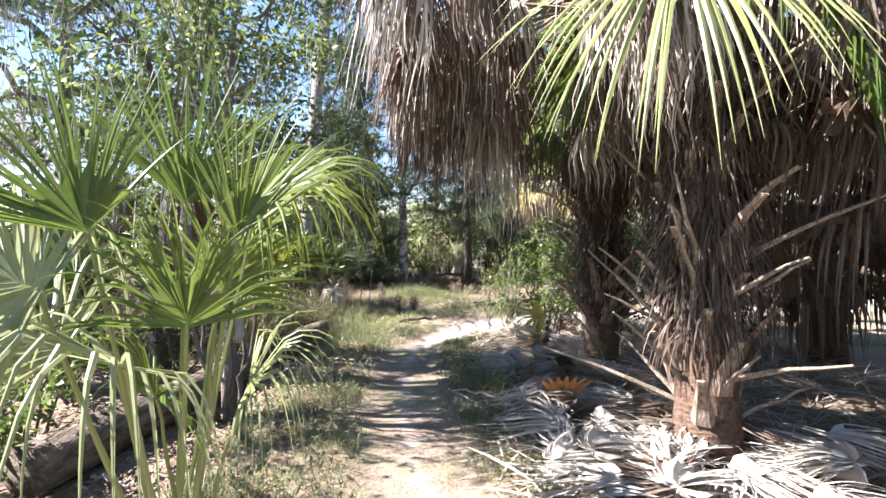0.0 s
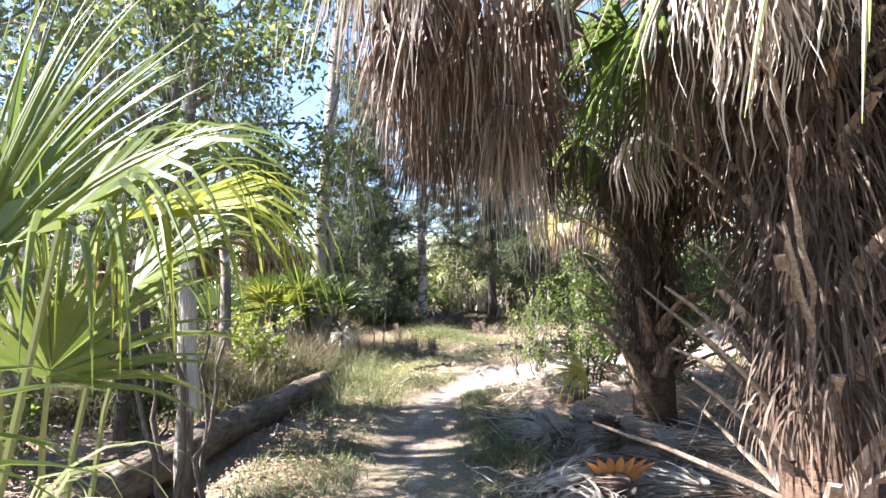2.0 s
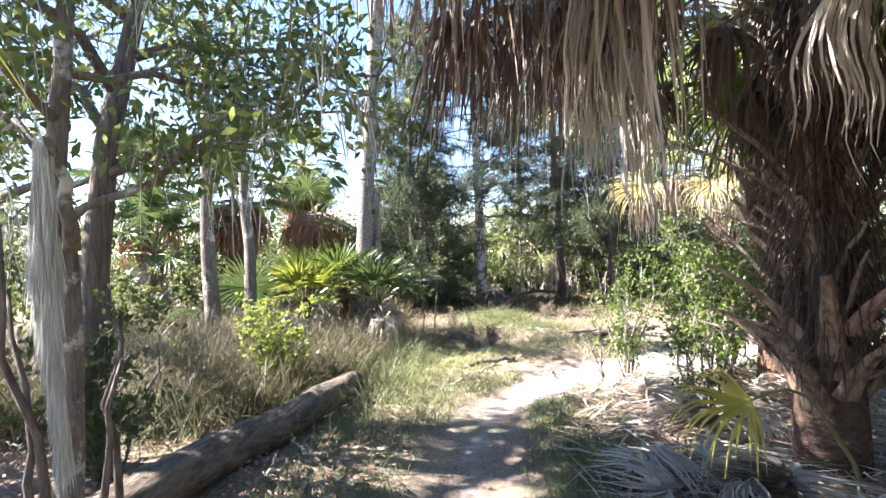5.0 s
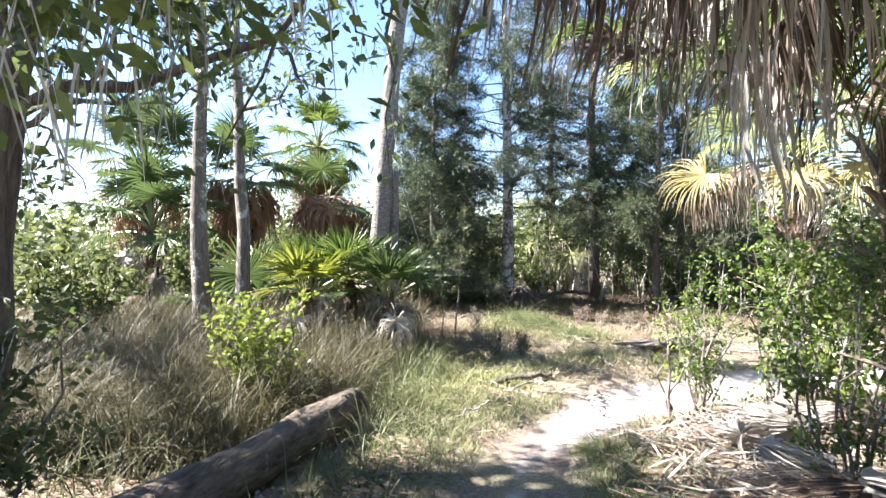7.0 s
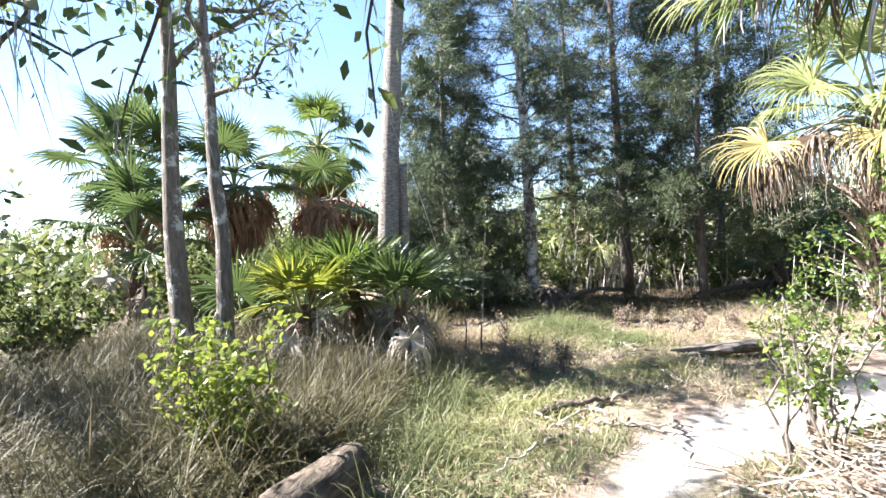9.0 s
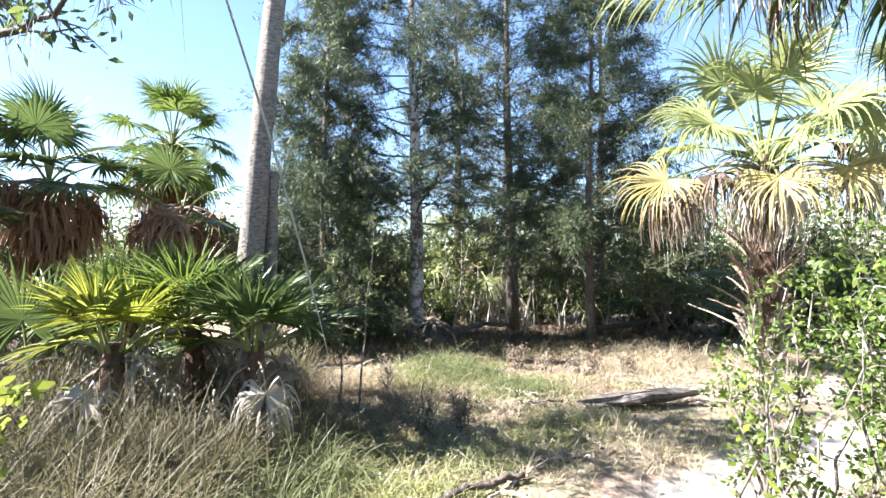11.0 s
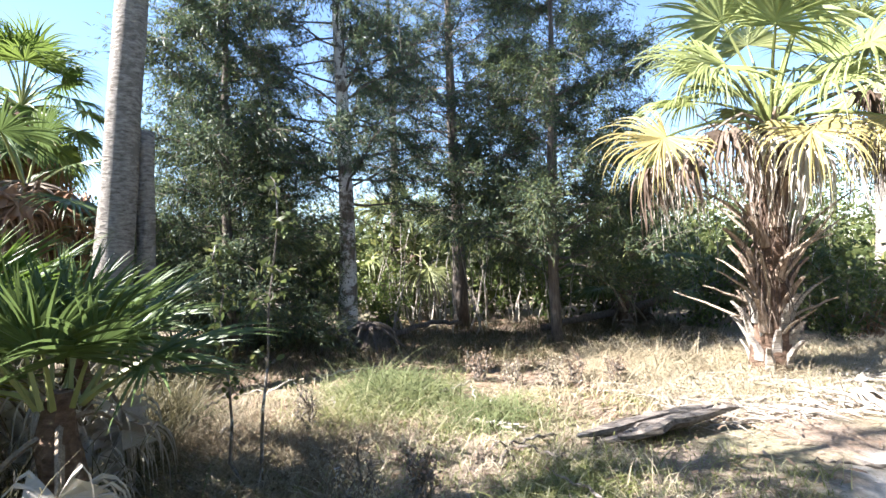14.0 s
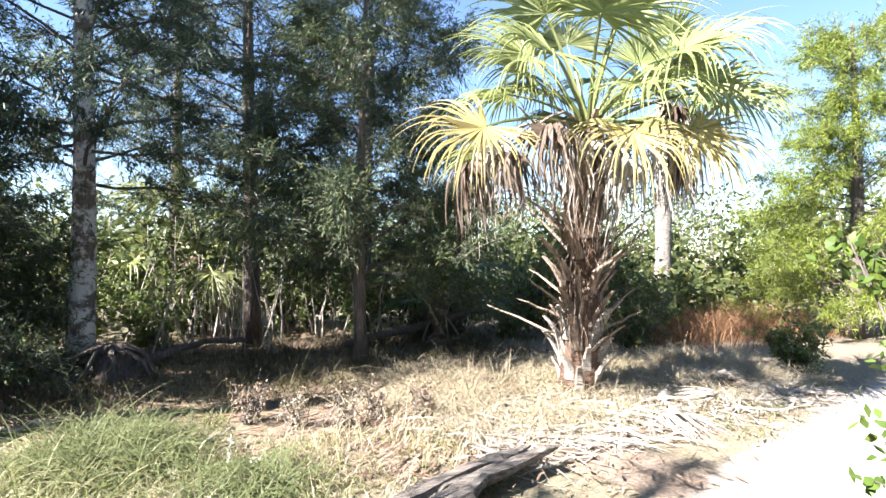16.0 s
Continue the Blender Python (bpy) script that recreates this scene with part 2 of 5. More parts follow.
def strips(P, D, S, L, W, G, K=3, prof=None, fold=0.0, stiff=0.0):
    """Many blades at once: bases P, directions D, side vectors S, lengths L, half widths W, sag G."""
    N = len(P)
    P, D, S = np.array(P, float), unit(np.array(D, float)), unit(np.array(S, float))
    L, W, G = (np.broadcast_to(np.asarray(a, float), (N,)) for a in (L, W, G))
    prof = prof or (lambda u: np.sin(np.pi * (0.12 + 0.86 * u)) ** 0.8)
    C = 3 if fold else 2
    V = np.zeros((N, K + 1, C, 3))
    p, d = P.copy(), D.copy()
    for k in range(K + 1):
        u = k / K
        w = (W * prof(u))[:, None]
        V[:, k, 0], V[:, k, C - 1] = p - S * w, p + S * w
        if fold:
            V[:, k, 1] = p + unit(np.cross(S, d)) * w * fold
        p = p + d * (L / K)[:, None]
        d = d.copy()
        d[:, 2] -= G / K * (1.0 if u >= stiff else 0.0)
        d = unit(d)
    base = (np.arange(N) * (K + 1) * C)[:, None, None, None]
    kk = (np.arange(K) * C)[None, :, None, None]
    cc = np.arange(C - 1)[None, None, :, None]
    q = np.array([0, 1, C + 1, C])[None, None, None, :]
    return V.reshape(-1, 3), (base + kk + cc + q).reshape(-1, 4)


def tube(pts, radii, sides=8, rough=0.0, seed=0):
    """A closed stem through pts, with uneven girth."""
    r0 = np.random.default_rng(seed)
    pts = np.array(pts, float)
    n = len(pts)
    tan = unit(np.gradient(pts, axis=0))
    ref = np.array([1.0, 0, 0]) if abs(tan[0][0]) < 0.8 else np.array([0, 1.0, 0])
    A = unit(np.cross(tan, ref))
    B = np.cross(tan, A)
    ang = np.linspace(0, 2 * np.pi, sides, endpoint=False)
    rad = np.array(radii, float)[:, None] * (1 + rough * r0.uniform(-1, 1, (n, sides)))
    V = pts[:, None] + (A[:, None] * np.cos(ang)[None, :, None] + B[:, None] * np.sin(ang)[None, :, None]) * rad[..., None]
    i, j = np.meshgrid(np.arange(n - 1), np.arange(sides), indexing="ij")
    F = np.stack([i * sides + j, i * sides + (j + 1) % sides, (i + 1) * sides + (j + 1) % sides, (i + 1) * sides + j], -1).reshape(-1, 4)
    V = np.vstack([V.reshape(-1, 3), pts[:1], pts[-1:]])
    c0, c1, e = n * sides, n * sides + 1, (n - 1) * sides
    caps = []
    for k in range(0, sides - 1, 2):
        caps.append([c0, (k + 2) % sides, k + 1, k])
        caps.append([c1, e + k, e + k + 1, e + (k + 2) % sides])
    return V, np.vstack([F, np.array(caps)])


def curve_pts(a, b, sag=0.0, n=7, wob=0.0, seed=0):
    """A bent line from a to b."""
    r0 = np.random.default_rng(seed)
    a, b = np.array(a, float), np.array(b, float)
    u = np.linspace(0, 1, n)[:, None]
    p = a + (b - a) * u
    p[:, 2] += (sag * np.sin(np.pi * u))[:, 0]
    p[1:-1] += r0.normal(0, 1, (n - 2, 3)) * wob
    return p


def thing(name, label, category, x, y, z=0.0, group="", kind=""):
    e = new(name)
    e.location = (x, y, z)
    return tagged(e, label, category, group, kind)


def part(name, me, parent, label="", at=None, kind=""):
    ob = new(name, me)
    ob.parent = parent
    if at is not None:
        ob.matrix_basis = at
    return tagged(ob, label, kind=kind)


def solid(name, me, label, category, x=0, y=0, z=0, rz=0, group="", kind=""):
    ob = new(name, me)
    ob.matrix_basis = pose(x, y, z, 0, 0, rz)
    return tagged(ob, label, category, group, kind)


def ring(n, r0):
    """n random unit vectors."""
    return unit(r0.normal(0, 1, (n, 3)))


# ---- ground ----
TRACK = [(0.1, -8.0), (0.05, 0.0), (-0.13, 3.0), (-0.32, 4.6), (-0.42, 6.0), (-0.35, 7.1), (0.2, 8.05), (0.95, 8.66), (1.7, 9.15), (2.5, 9.7), (3.6, 10.05), (6.3, 10.6), (12.0, 11.0), (30, 12)]
TRACK_W = [0.48, 0.48, 0.48, 0.46, 0.45, 0.42, 0.38, 0.38, 0.40, 0.44, 0.46, 0.5, 0.6, 0.6]


def track_side(X, Y):
    """1 inside the sandy footpath, falling to 0 beside it."""
    best = np.full(X.shape, -9.0)
    for (a, b), wa, wb in zip(zip(TRACK, TRACK[1:]), TRACK_W, TRACK_W[1:]):
        d = np.array(b) - np.array(a)
        t = np.clip(((X - a[0]) * d[0] + (Y - a[1]) * d[1]) / (d @ d), 0, 1)
        dist = np.hypot(X - a[0] - t * d[0], Y - a[1] - t * d[1])
        best = np.maximum(best, 1 - dist / (wa + (wb - wa) * t))
    return best


def land(X, Y):
    """Height of the ground: gentle unevenness, the footpath a little worn in."""
    X, Y = np.asarray(X, float), np.asarray(Y, float)
    z = 0.025 * np.sin(1.3 * X + 0.7 * Y) + 0.018 * np.sin(2.9 * Y - 1.7 * X + 1) + 0.008 * np.sin(7 * X + 2) * np.sin(6.1 * Y)
    return (z - 0.045 * np.clip(track_side(X, Y) * 1.5 + 0.3, 0, 1)) * np.exp(-((X / 40) ** 2 + ((Y - 8) / 40) ** 2))


gx = np.concatenate([[-400, -150, -60, -30, -18, -12], np.arange(-9, 9.01, 0.07), [12, 18, 30, 60, 150, 400]])
gy = np.concatenate([[-400, -150, -60, -25, -12, -6, -3], np.arange(-1.5, 18.01, 0.07), [21, 26, 34, 60, 150, 400]])
GX, GY = np.meshgrid(gx, gy, indexing="ij")
i, j = np.meshgrid(np.arange(len(gx) - 1), np.arange(len(gy) - 1), indexing="ij")
w = len(gy)
gme = build("ground", (np.stack([GX, GY, land(GX, GY)], -1).reshape(-1, 3), np.stack([i * w + j, (i + 1) * w + j, (i + 1) * w + j + 1, i * w + j + 1], -1).reshape(-1, 4)), M_GROUND, True)
att = gme.attributes.new("sandy", 'FLOAT', 'POINT')
att.data.foreach_set("value", np.clip(0.42 + track_side(GX, GY) * 0.55 - 0.50 * np.clip((8.4 - GY) / 1.6, 0, 1) , 0, 1).astype(np.float32).ravel())
tagged(new("ground", gme), "sandy soil with a pale trodden footpath and leaf litter", "ground", kind="structure")


# ---- fan palms ----
def pleat(blade, n, K, rows):
    """Joins neighbouring segments edge to edge along their first rows, into one pleated leaf."""
    V, F = blade
    idx = np.arange(len(V)).reshape(n, K + 1, 3)
    for k in range(rows + 1):
        idx[1:, k, 0] = idx[:-1, k, 2]
    F = idx.reshape(-1)[F]
    used, F2 = np.unique(F, return_inverse=True)
    return V[used], F2.reshape(F.shape)


def hanging(n, L, seed, width=0.0075, cone=0.22):
    """A dead leaf blade hanging folded from its stalk's end: narrow curled strips of uneven length."""
    r0 = np.random.default_rng(seed)
    a = np.linspace(0.3, 2 * np.pi - 0.3, n) + r0.normal(0, 0.1, n)
    o = np.stack([np.cos(a), np.sin(a), np.zeros(n)], -1)
    D = o * r0.uniform(0.5, 1.3, n)[:, None] + np.stack([np.zeros(n), np.full(n, 0.35), r0.uniform(-0.5, 0.5, n)], -1)
    S = np.stack([-np.sin(a), np.cos(a), np.zeros(n)], -1) + r0.normal(0, 0.25, (n, 3))
    prof = lambda u: width * min(1, 0.25 + 3 * u) * (1 - 0.85 * max(0, (u - 0.35) / 0.65))
    st = strips(np.zeros((n, 3)) + o * 0.004, D, S, L * r0.uniform(0.6, 1.1, n), 1.0, r0.uniform(4, 14, n) * cone / 0.22, 9, prof, fold=0.5)
    V, F = st
    V += np.repeat(r0.normal(0, 0.012, (n, 1, 3)), 30, 1).reshape(-1, 3) * np.tile(np.repeat(np.linspace(0, 1, 10), 3), n)[:, None] * 5
    V += 0.02 * np.sin(V[:, [2, 0, 1]] * 17 + seed) * np.tile(np.repeat(np.linspace(0, 1, 10), 3), n)[:, None]
    return pleat((V, F), n, 9, 2)


def fan(R=0.8, petiole=1.0, rise=50, sag=1.2, n=34, spread=150, bow=25, seed=0, crumple=0.0, wpet=0.016, inner=0.42, mats=(0, 1), tip=0.0):
    """A costapalmate leaf, heading along +y from the origin: a petiole that rises at an angle, and a pleated fan of split segments."""
    r0 = np.random.default_rng(seed)
    e = radians(rise)
    d0 = np.array([0, math.cos(e), math.sin(e)])
    pts, d = [np.zeros(3)], d0.copy()
    K = 7
    for k in range(K):
        pts.append(pts[-1] + d * petiole / K)
        d = unit(d + np.array([0, 0, -radians(bow) / K * 1.4]))
    hub = pts[-1]
    side = np.array([1.0, 0, 0])
    fwd = d
    nor = np.cross(side, fwd)
    a = np.radians(np.linspace(-spread, spread, n) + r0.normal(0, 2, n))
    L = R * (1 - 0.32 * np.abs(a / np.radians(180)) ** 1.5) * r0.uniform(0.88, 1.06, n)
    D = fwd * np.cos(a)[:, None] + side * np.sin(a)[:, None] + nor * (0.10 - 0.25 * (1 - np.abs(a) / np.radians(180)))[:, None] + r0.normal(0, 0.02 + crumple, (n, 3))
    S = unit(side * np.cos(a)[:, None] - fwd * np.sin(a)[:, None] + nor * r0.normal(0, 0.15 + crumple, n)[:, None])
    half = 2 * np.radians(spread) / n / 2 * inner * 1.08
    prof = lambda u: half * (u / inner) if u < inner else half * max(0.04, (1 - ((u - inner) / (1 - inner)) ** 1.3))
    G = sag * r0.uniform(0.6, 1.5, n)
    blade = strips(np.repeat(hub[None], n, 0), D, S, L, R, G, 8, prof, fold=0.55, stiff=inner * 0.75 - tip)
    blade = pleat(blade, n, 8, int(8 * inner))
    pet = tube(pts, np.linspace(wpet * 1.5, wpet * 0.7, K + 1), 4)
    return merge([(*blade, mats[0]), (*pet, mats[1])])


LIVE = [build("live_frond", fan(0.85, 0.95, r, s, 42, 115, 28, k, 0.03, inner=0.38), [M_LIVE, M_PETIOLE]) for k, (r, s) in enumerate([(75, 1.6), (50, 2.2), (25, 2.6), (0, 3.0), (-25, 2.4)])]
YELL = [build("yellowing_frond", fan(0.85, 1.0, r, s, 44, 118, 22, 20 + k, 0.03, inner=0.40), [M_YELLOW, M_PETIOLE]) for k, (r, s) in enumerate([(78, 1.6), (52, 2.2), (28, 2.6), (5, 2.8), (-28, 2.4)])]
DARK = [build("dark_frond", fan(0.8, 0.9, r, s, 42, 145, 18, 40 + k), [M_DARKPALM, M_PETIOLE]) for k, (r, s) in enumerate([(78, 1.0), (58, 1.2), (38, 1.5), (15, 2.0)])]
DEADF = [build("dead_frond", fan(0.95, p, r, 9.0, 30, 120, 60, 60 + k, 0.28, 0.02, 0.30), [M_DEAD, M_DEADPET]) for k, (r, p) in enumerate([(25, 1.0), (10, 1.5), (-10, 0.9), (-35, 1.1), (20, 1.9), (-55, 0.9)])]
GREYF = [build("grey_dead_frond", fan(0.8, p, r, 9.0, 30, 120, 60, 80 + k, 0.28, 0.018, 0.30), [M_GREYDEAD, M_DEADPET]) for k, (r, p) in enumerate([(15, 0.8), (-15, 0.7), (-40, 0.7)])]
RUSTF = [build("rust_dead_frond", fan(0.8, p, r, 8.0, 28, 120, 60, 90 + k, 0.25, 0.018, 0.30), [M_RUST, M_DEADPET]) for k, (r, p) in enumerate([(10, 0.7), (-15, 0.7), (-40, 0.7)])]


def boot_mesh(length, seed, mat=M_BOOT):
    """A cut leaf base: a broad foot that narrows to a split, ragged stub."""
    r0 = np.random.default_rng(seed)
    secs = [(0, 0.075, 0.03, 0.0), (0.35, 0.055, 0.022, 0.03), (0.7, 0.035, 0.016, 0.10), (1.0, 0.026, 0.012, 0.20)]
    V = []
    for u, hw, th, out in secs:
        y, z = out * length * 1.8, u * length
        V += [(-hw * r0.uniform(0.9, 1.1), y - th, z), (hw * r0.uniform(0.9, 1.1), y - th, z), (hw * 0.6, y + th, z), (-hw * 0.6, y + th, z)]
    F = []
    for k in range(3):
        for q in range(4):
            F.append([4 * k + q, 4 * k + (q + 1) % 4, 4 * k + 4 + (q + 1) % 4, 4 * k + 4 + q])
    F += [[3, 2, 1, 0], [12, 13, 14, 15]]
    return build("boot", (np.array(V), np.array(F)), mat)


HANG = [build("hanging_frond", hanging(36, L, 500 + k, 0.0105), M_DEAD) for k, L in enumerate((0.5, 0.65, 0.85, 0.6, 0.75))]
HANGGREY = [build("hanging_frond", hanging(34, L, 520 + k, 0.0105), M_GREYDEAD) for k, L in enumerate((0.7, 0.9))]


def skirt(palm_thing, base, crown, boxes, seed):
    """Dead fronds about a palm: rows of (count, x0, x1, y0, y1, z0, z1, grey share), each leaf on its own arching stalk from the crown."""
    r0 = np.random.default_rng(seed)
    for count, x0, x1, y0, y1, z0, z1, grey in boxes:
        for k in range(count):
            h = np.array([r0.uniform(x0, x1), r0.uniform(y0, y1), r0.uniform(z0, z1)])
            top = np.array(crown) + [0, 0, r0.uniform(-0.5, 0.15)]
            away = h[:2] - top[:2]
            az = math.degrees(math.atan2(-away[0], away[1]))
            me = HANGGREY[k % 2] if r0.uniform() < grey else HANG[k % 5]
            leafp = part("dead_frond", me, palm_thing, at=pose(*(h - base), r0.uniform(-12, 12), 0, az + r0.uniform(-25, 25)) @ Matrix.Scale(r0.uniform(0.85, 1.15), 4))
            rise = 0.12 + 0.1 * np.hypot(*away)
            part("stalk", build("stalk", tube(curve_pts(top - h, (0, 0, 0), rise, 6, 0.015, k), np.linspace(0.02, 0.009, 6), 4), M_DEADPET), palm_thing, at=pose(*(h - base)))


def leaf_at(palm_thing, base, root, hub, fwd, face, R, mats, seed, spread=110, n=36, sag=1.6, inner=0.42, crumple=0.03, wpet=0.012, arch=0.12, label="", name="frond"):
    """One fan leaf in a chosen place: a stalk from root to hub, the blade opening along fwd and facing face."""
    r0 = np.random.default_rng(seed)
    base, root, hub = (np.array(v, float) for v in (base, root, hub))
    fwd = unit(np.array(fwd, float))
    side = unit(np.cross(fwd, np.array(face, float)))
    nor = np.cross(side, fwd)
    a = np.radians(np.linspace(-spread, spread, n) + r0.normal(0, 2.5, n))
    L = R * (1 - 0.3 * np.abs(a / np.radians(180)) ** 1.5) * r0.uniform(0.82, 1.08, n)
    D = fwd * np.cos(a)[:, None] + side * np.sin(a)[:, None] + nor * (0.22 * np.abs(a) / np.radians(spread) - 0.06)[:, None] + r0.normal(0, 0.025 + crumple, (n, 3))
    S = unit(side * np.cos(a)[:, None] - fwd * np.sin(a)[:, None] + nor * r0.normal(0, 0.15 + crumple, n)[:, None])
    half = np.radians(spread) / n * inner * 1.08
    prof = lambda u: half * (u / inner) if u < inner else half * max(0.04, 1 - ((u - inner) / (1 - inner)) ** 1.3)
    # the costa carries the middle segments further out than the side ones
    P = np.repeat((hub - base)[None], n, 0) + fwd * (0.10 * R * np.cos(a / 2) ** 4)[:, None]
    blade = pleat(strips(P, D, S, L, R, sag * r0.uniform(0.5, 1.6, n), 8, prof, fold=0.55, stiff=inner * 0.8), n, 8, int(8 * inner))
    stalk = tube(curve_pts(root - base, hub - base + fwd * 0.03, arch, 8, 0.004, seed), np.linspace(wpet * 1.6, wpet * 0.7, 8), 5)
    return part(name, build(name, merge([(*blade, 0), (*stalk, 1)]), list(mats)), palm_thing, label)


BOOTS = [boot_mesh(l, k) for k, l in enumerate((0.3, 0.4, 0.5))]
PALEBOOTS = [boot_mesh(l, 10 + k, M_GREYWOOD) for k, l in enumerate((0.28, 0.34, 0.42))]
LONGBOOT = [build("old_petiole", tube(curve_pts((0, 0, 0), (0, l * 0.85, l * 0.5), 0.03, 6, 0.01, k), np.linspace(0.022, 0.007, 6), 5), M_DEADPET) for k, l in enumerate((0.6, 0.8, 1.0))]


def palm(label, x, y, top, lean=(0, 0), r=0.16, fronds=(), dead=(), boots=0, longs=0, boot_from=0.15, trunk=None, seed=0, group="palms", size=1.0, fuzz=0, boot_set=None):
    """A cabbage palm. fronds and dead: rows of (meshes, count, lowest, highest hub height as a share of the top, from, to azimuth)."""
    r0 = np.random.default_rng(seed)
    t = thing("palm", label, "palm tree", x, y, float(land(x, y)) - 0.03, group)
    n = 14
    u = np.linspace(0, 1, n)
    axis = np.stack([lean[0] * u ** 1.4, lean[1] * u ** 1.4, top * u], -1)
    rr = r * (1.25 - 0.35 * np.minimum(u * 3, 1) + 0.1 * u)
    part("trunk", build("palm_trunk", tube(axis, rr, 14, 0.10, seed), trunk or M_PALMTRUNK, True), t)
    at = lambda v: np.array([np.interp(v, u, axis[:, k]) for k in range(3)])
    for k in range(boots):
        v = boot_from + (1 - boot_from) * k / boots
        p, az = at(v), k * 137.5 + r0.uniform(-15, 15)
        q = pose(*p, 0, 0, az) @ pose(0, float(np.interp(v, u, rr)) * 0.97, 0, r0.uniform(-24, -4), 0, r0.uniform(-12, 12))
        part("boot", (boot_set or BOOTS)[k % 3], t, at=q)
    for k in range(longs):
        v = boot_from + (0.85 - boot_from) * k / max(longs, 1)
        p, az = at(v), r0.uniform(0, 360)
        part("old_petiole", LONGBOOT[k % 3], t, at=pose(*p, 0, 0, az) @ pose(0, r * 0.7, 0, r0.uniform(-15, 20), 0, 0))
    for name, rows in (("frond", fronds), ("dead_frond", dead)):
        for meshes, count, lo, hi, a0, a1 in rows:
            for k in range(count):
                v = lo + (hi - lo) * (k + r0.uniform(0, 1)) / count
                p = at(min(v, 1.0)) + np.array([0, 0, max(0, v - 1) * top * 0.4])
                az = a0 + (a1 - a0) * ((k * 0.618 + r0.uniform(0, 0.1)) % 1)
                s = size * r0.uniform(0.85, 1.15)
                m = meshes[min(len(meshes) - 1, int((hi - v) / max(hi - lo, 1e-6) * len(meshes)))]
                part(name, m, t, at=pose(*p, r0.uniform(-8, 8), r0.uniform(-10, 10), az) @ Matrix.Scale(s, 4))
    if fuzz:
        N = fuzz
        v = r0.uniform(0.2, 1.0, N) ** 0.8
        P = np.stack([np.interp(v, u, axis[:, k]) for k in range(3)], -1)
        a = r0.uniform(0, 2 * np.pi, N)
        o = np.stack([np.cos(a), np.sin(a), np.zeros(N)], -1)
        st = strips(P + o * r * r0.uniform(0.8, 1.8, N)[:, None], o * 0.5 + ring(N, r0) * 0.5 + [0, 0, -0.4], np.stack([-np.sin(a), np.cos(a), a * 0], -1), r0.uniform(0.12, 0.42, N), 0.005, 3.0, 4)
        part("thatch", build("thatch", st, M_SHADETHATCH), t, "matted brown dead leaf thatch, darkened for the skirt's shade", kind="stuff")
    return t


# big palm whose dead skirt overhangs the footpath
pa = palm("cabbage palm with a huge brown skirt of dead fronds", 1.75, 3.45, 3.2, (-0.1, 0.0), 0.18,
          [(LIVE, 14, 1.02, 1.15, 0, 360)], [], 46, 40, 0.08, seed=1, size=1.05, fuzz=4200)
skirt(pa, (1.75, 3.45, 0), (1.65, 3.45, 3.2), [(9, -0.35, 0.3, 2.5, 3.4, 2.85, 3.15, 0.5), (26, -0.3, 0.7, 3.3, 4.6, 2.5, 3.1, 0.2), (6, 0.75, 1.4, 2.0, 2.7, 2.5, 2.9, 0.2), (32, 0.85, 2.7, 2.5, 4.4, 2.5, 3.15, 0.2), (7, 1.4, 2.3, 3.2, 3.9, 2.1, 2.5, 0.1), (22, 2.2, 3.6, 2.2, 5.0, 2.2, 3.2, 0.0), (12, 2.6, 3.6, 2.6, 5.0, 1.5, 2.2, 0.0)], 11)
part("frond", build("overhanging_frond", fan(0.8, 2.4, 22, 1.2, 44, 85, 80, 600, 0.04, 0.014, 0.35), [M_YELLOW, M_PETIOLE]), pa, "pale yellow-green frond drooping over the path", at=pose(-0.1, 0, 3.3, 0, 0, 153))
pb = palm("cabbage palm with split pale boots and dead skirt", 1.82, 5.95, 3.1, (-0.2, -0.4), 0.16,
          [(LIVE, 12, 1.02, 1.15, 0, 360)], [], 44, 34, 0.12, seed=2, size=1.0, fuzz=3000)
skirt(pb, (1.82, 5.95, 0), (1.65, 5.5, 3.1), [(14, -0.35, 0.6, 4.6, 5.4, 2.45, 2.95, 0.25), (26, 0.8, 2.7, 4.7, 6.6, 2.3, 3.1, 0.15), (7, 1.4, 2.3, 5.3, 6.0, 2.0, 2.5, 0.1), (18, 2.2, 3.6, 4.9, 6.8, 1.9, 3.1, 0.0)], 12)
BIGBOOT = [boot_mesh(l, 30 + k, M_REDBOOT) for k, l in enumerate((0.5, 0.62))]
for k in range(14):
    part("boot", BIGBOOT[k % 2], pb, "broad split red-brown leaf base", at=pose(-0.01 * k, -0.02 * k, 0.32 + 0.05 * k, 0, 0, k * 137.5) @ pose(0, 0.13, 0, -30 + 2.0 * (k % 5), 0, 6 * (k % 3 - 1)))
pc = palm("cabbage palm with drooping dead fronds above the path", 2.3, 7.7, 3.5, (-0.3, -0.1), 0.16,
          [(LIVE[1:], 14, 1.0, 1.1, 0, 360)], [], 20, 6, 0.2, seed=3)
skirt(pc, (2.3, 7.7, 0), (2.0, 7.6, 3.5), [(3, 0.1, 0.7, 6.8, 7.4, 2.9, 3.2, 0.2), (7, 0.6, 1.5, 7.2, 8.4, 3.0, 3.4, 0.45), (9, 1.3, 2.6, 6.6, 8.0, 2.4, 3.1, 0.4)], 13)
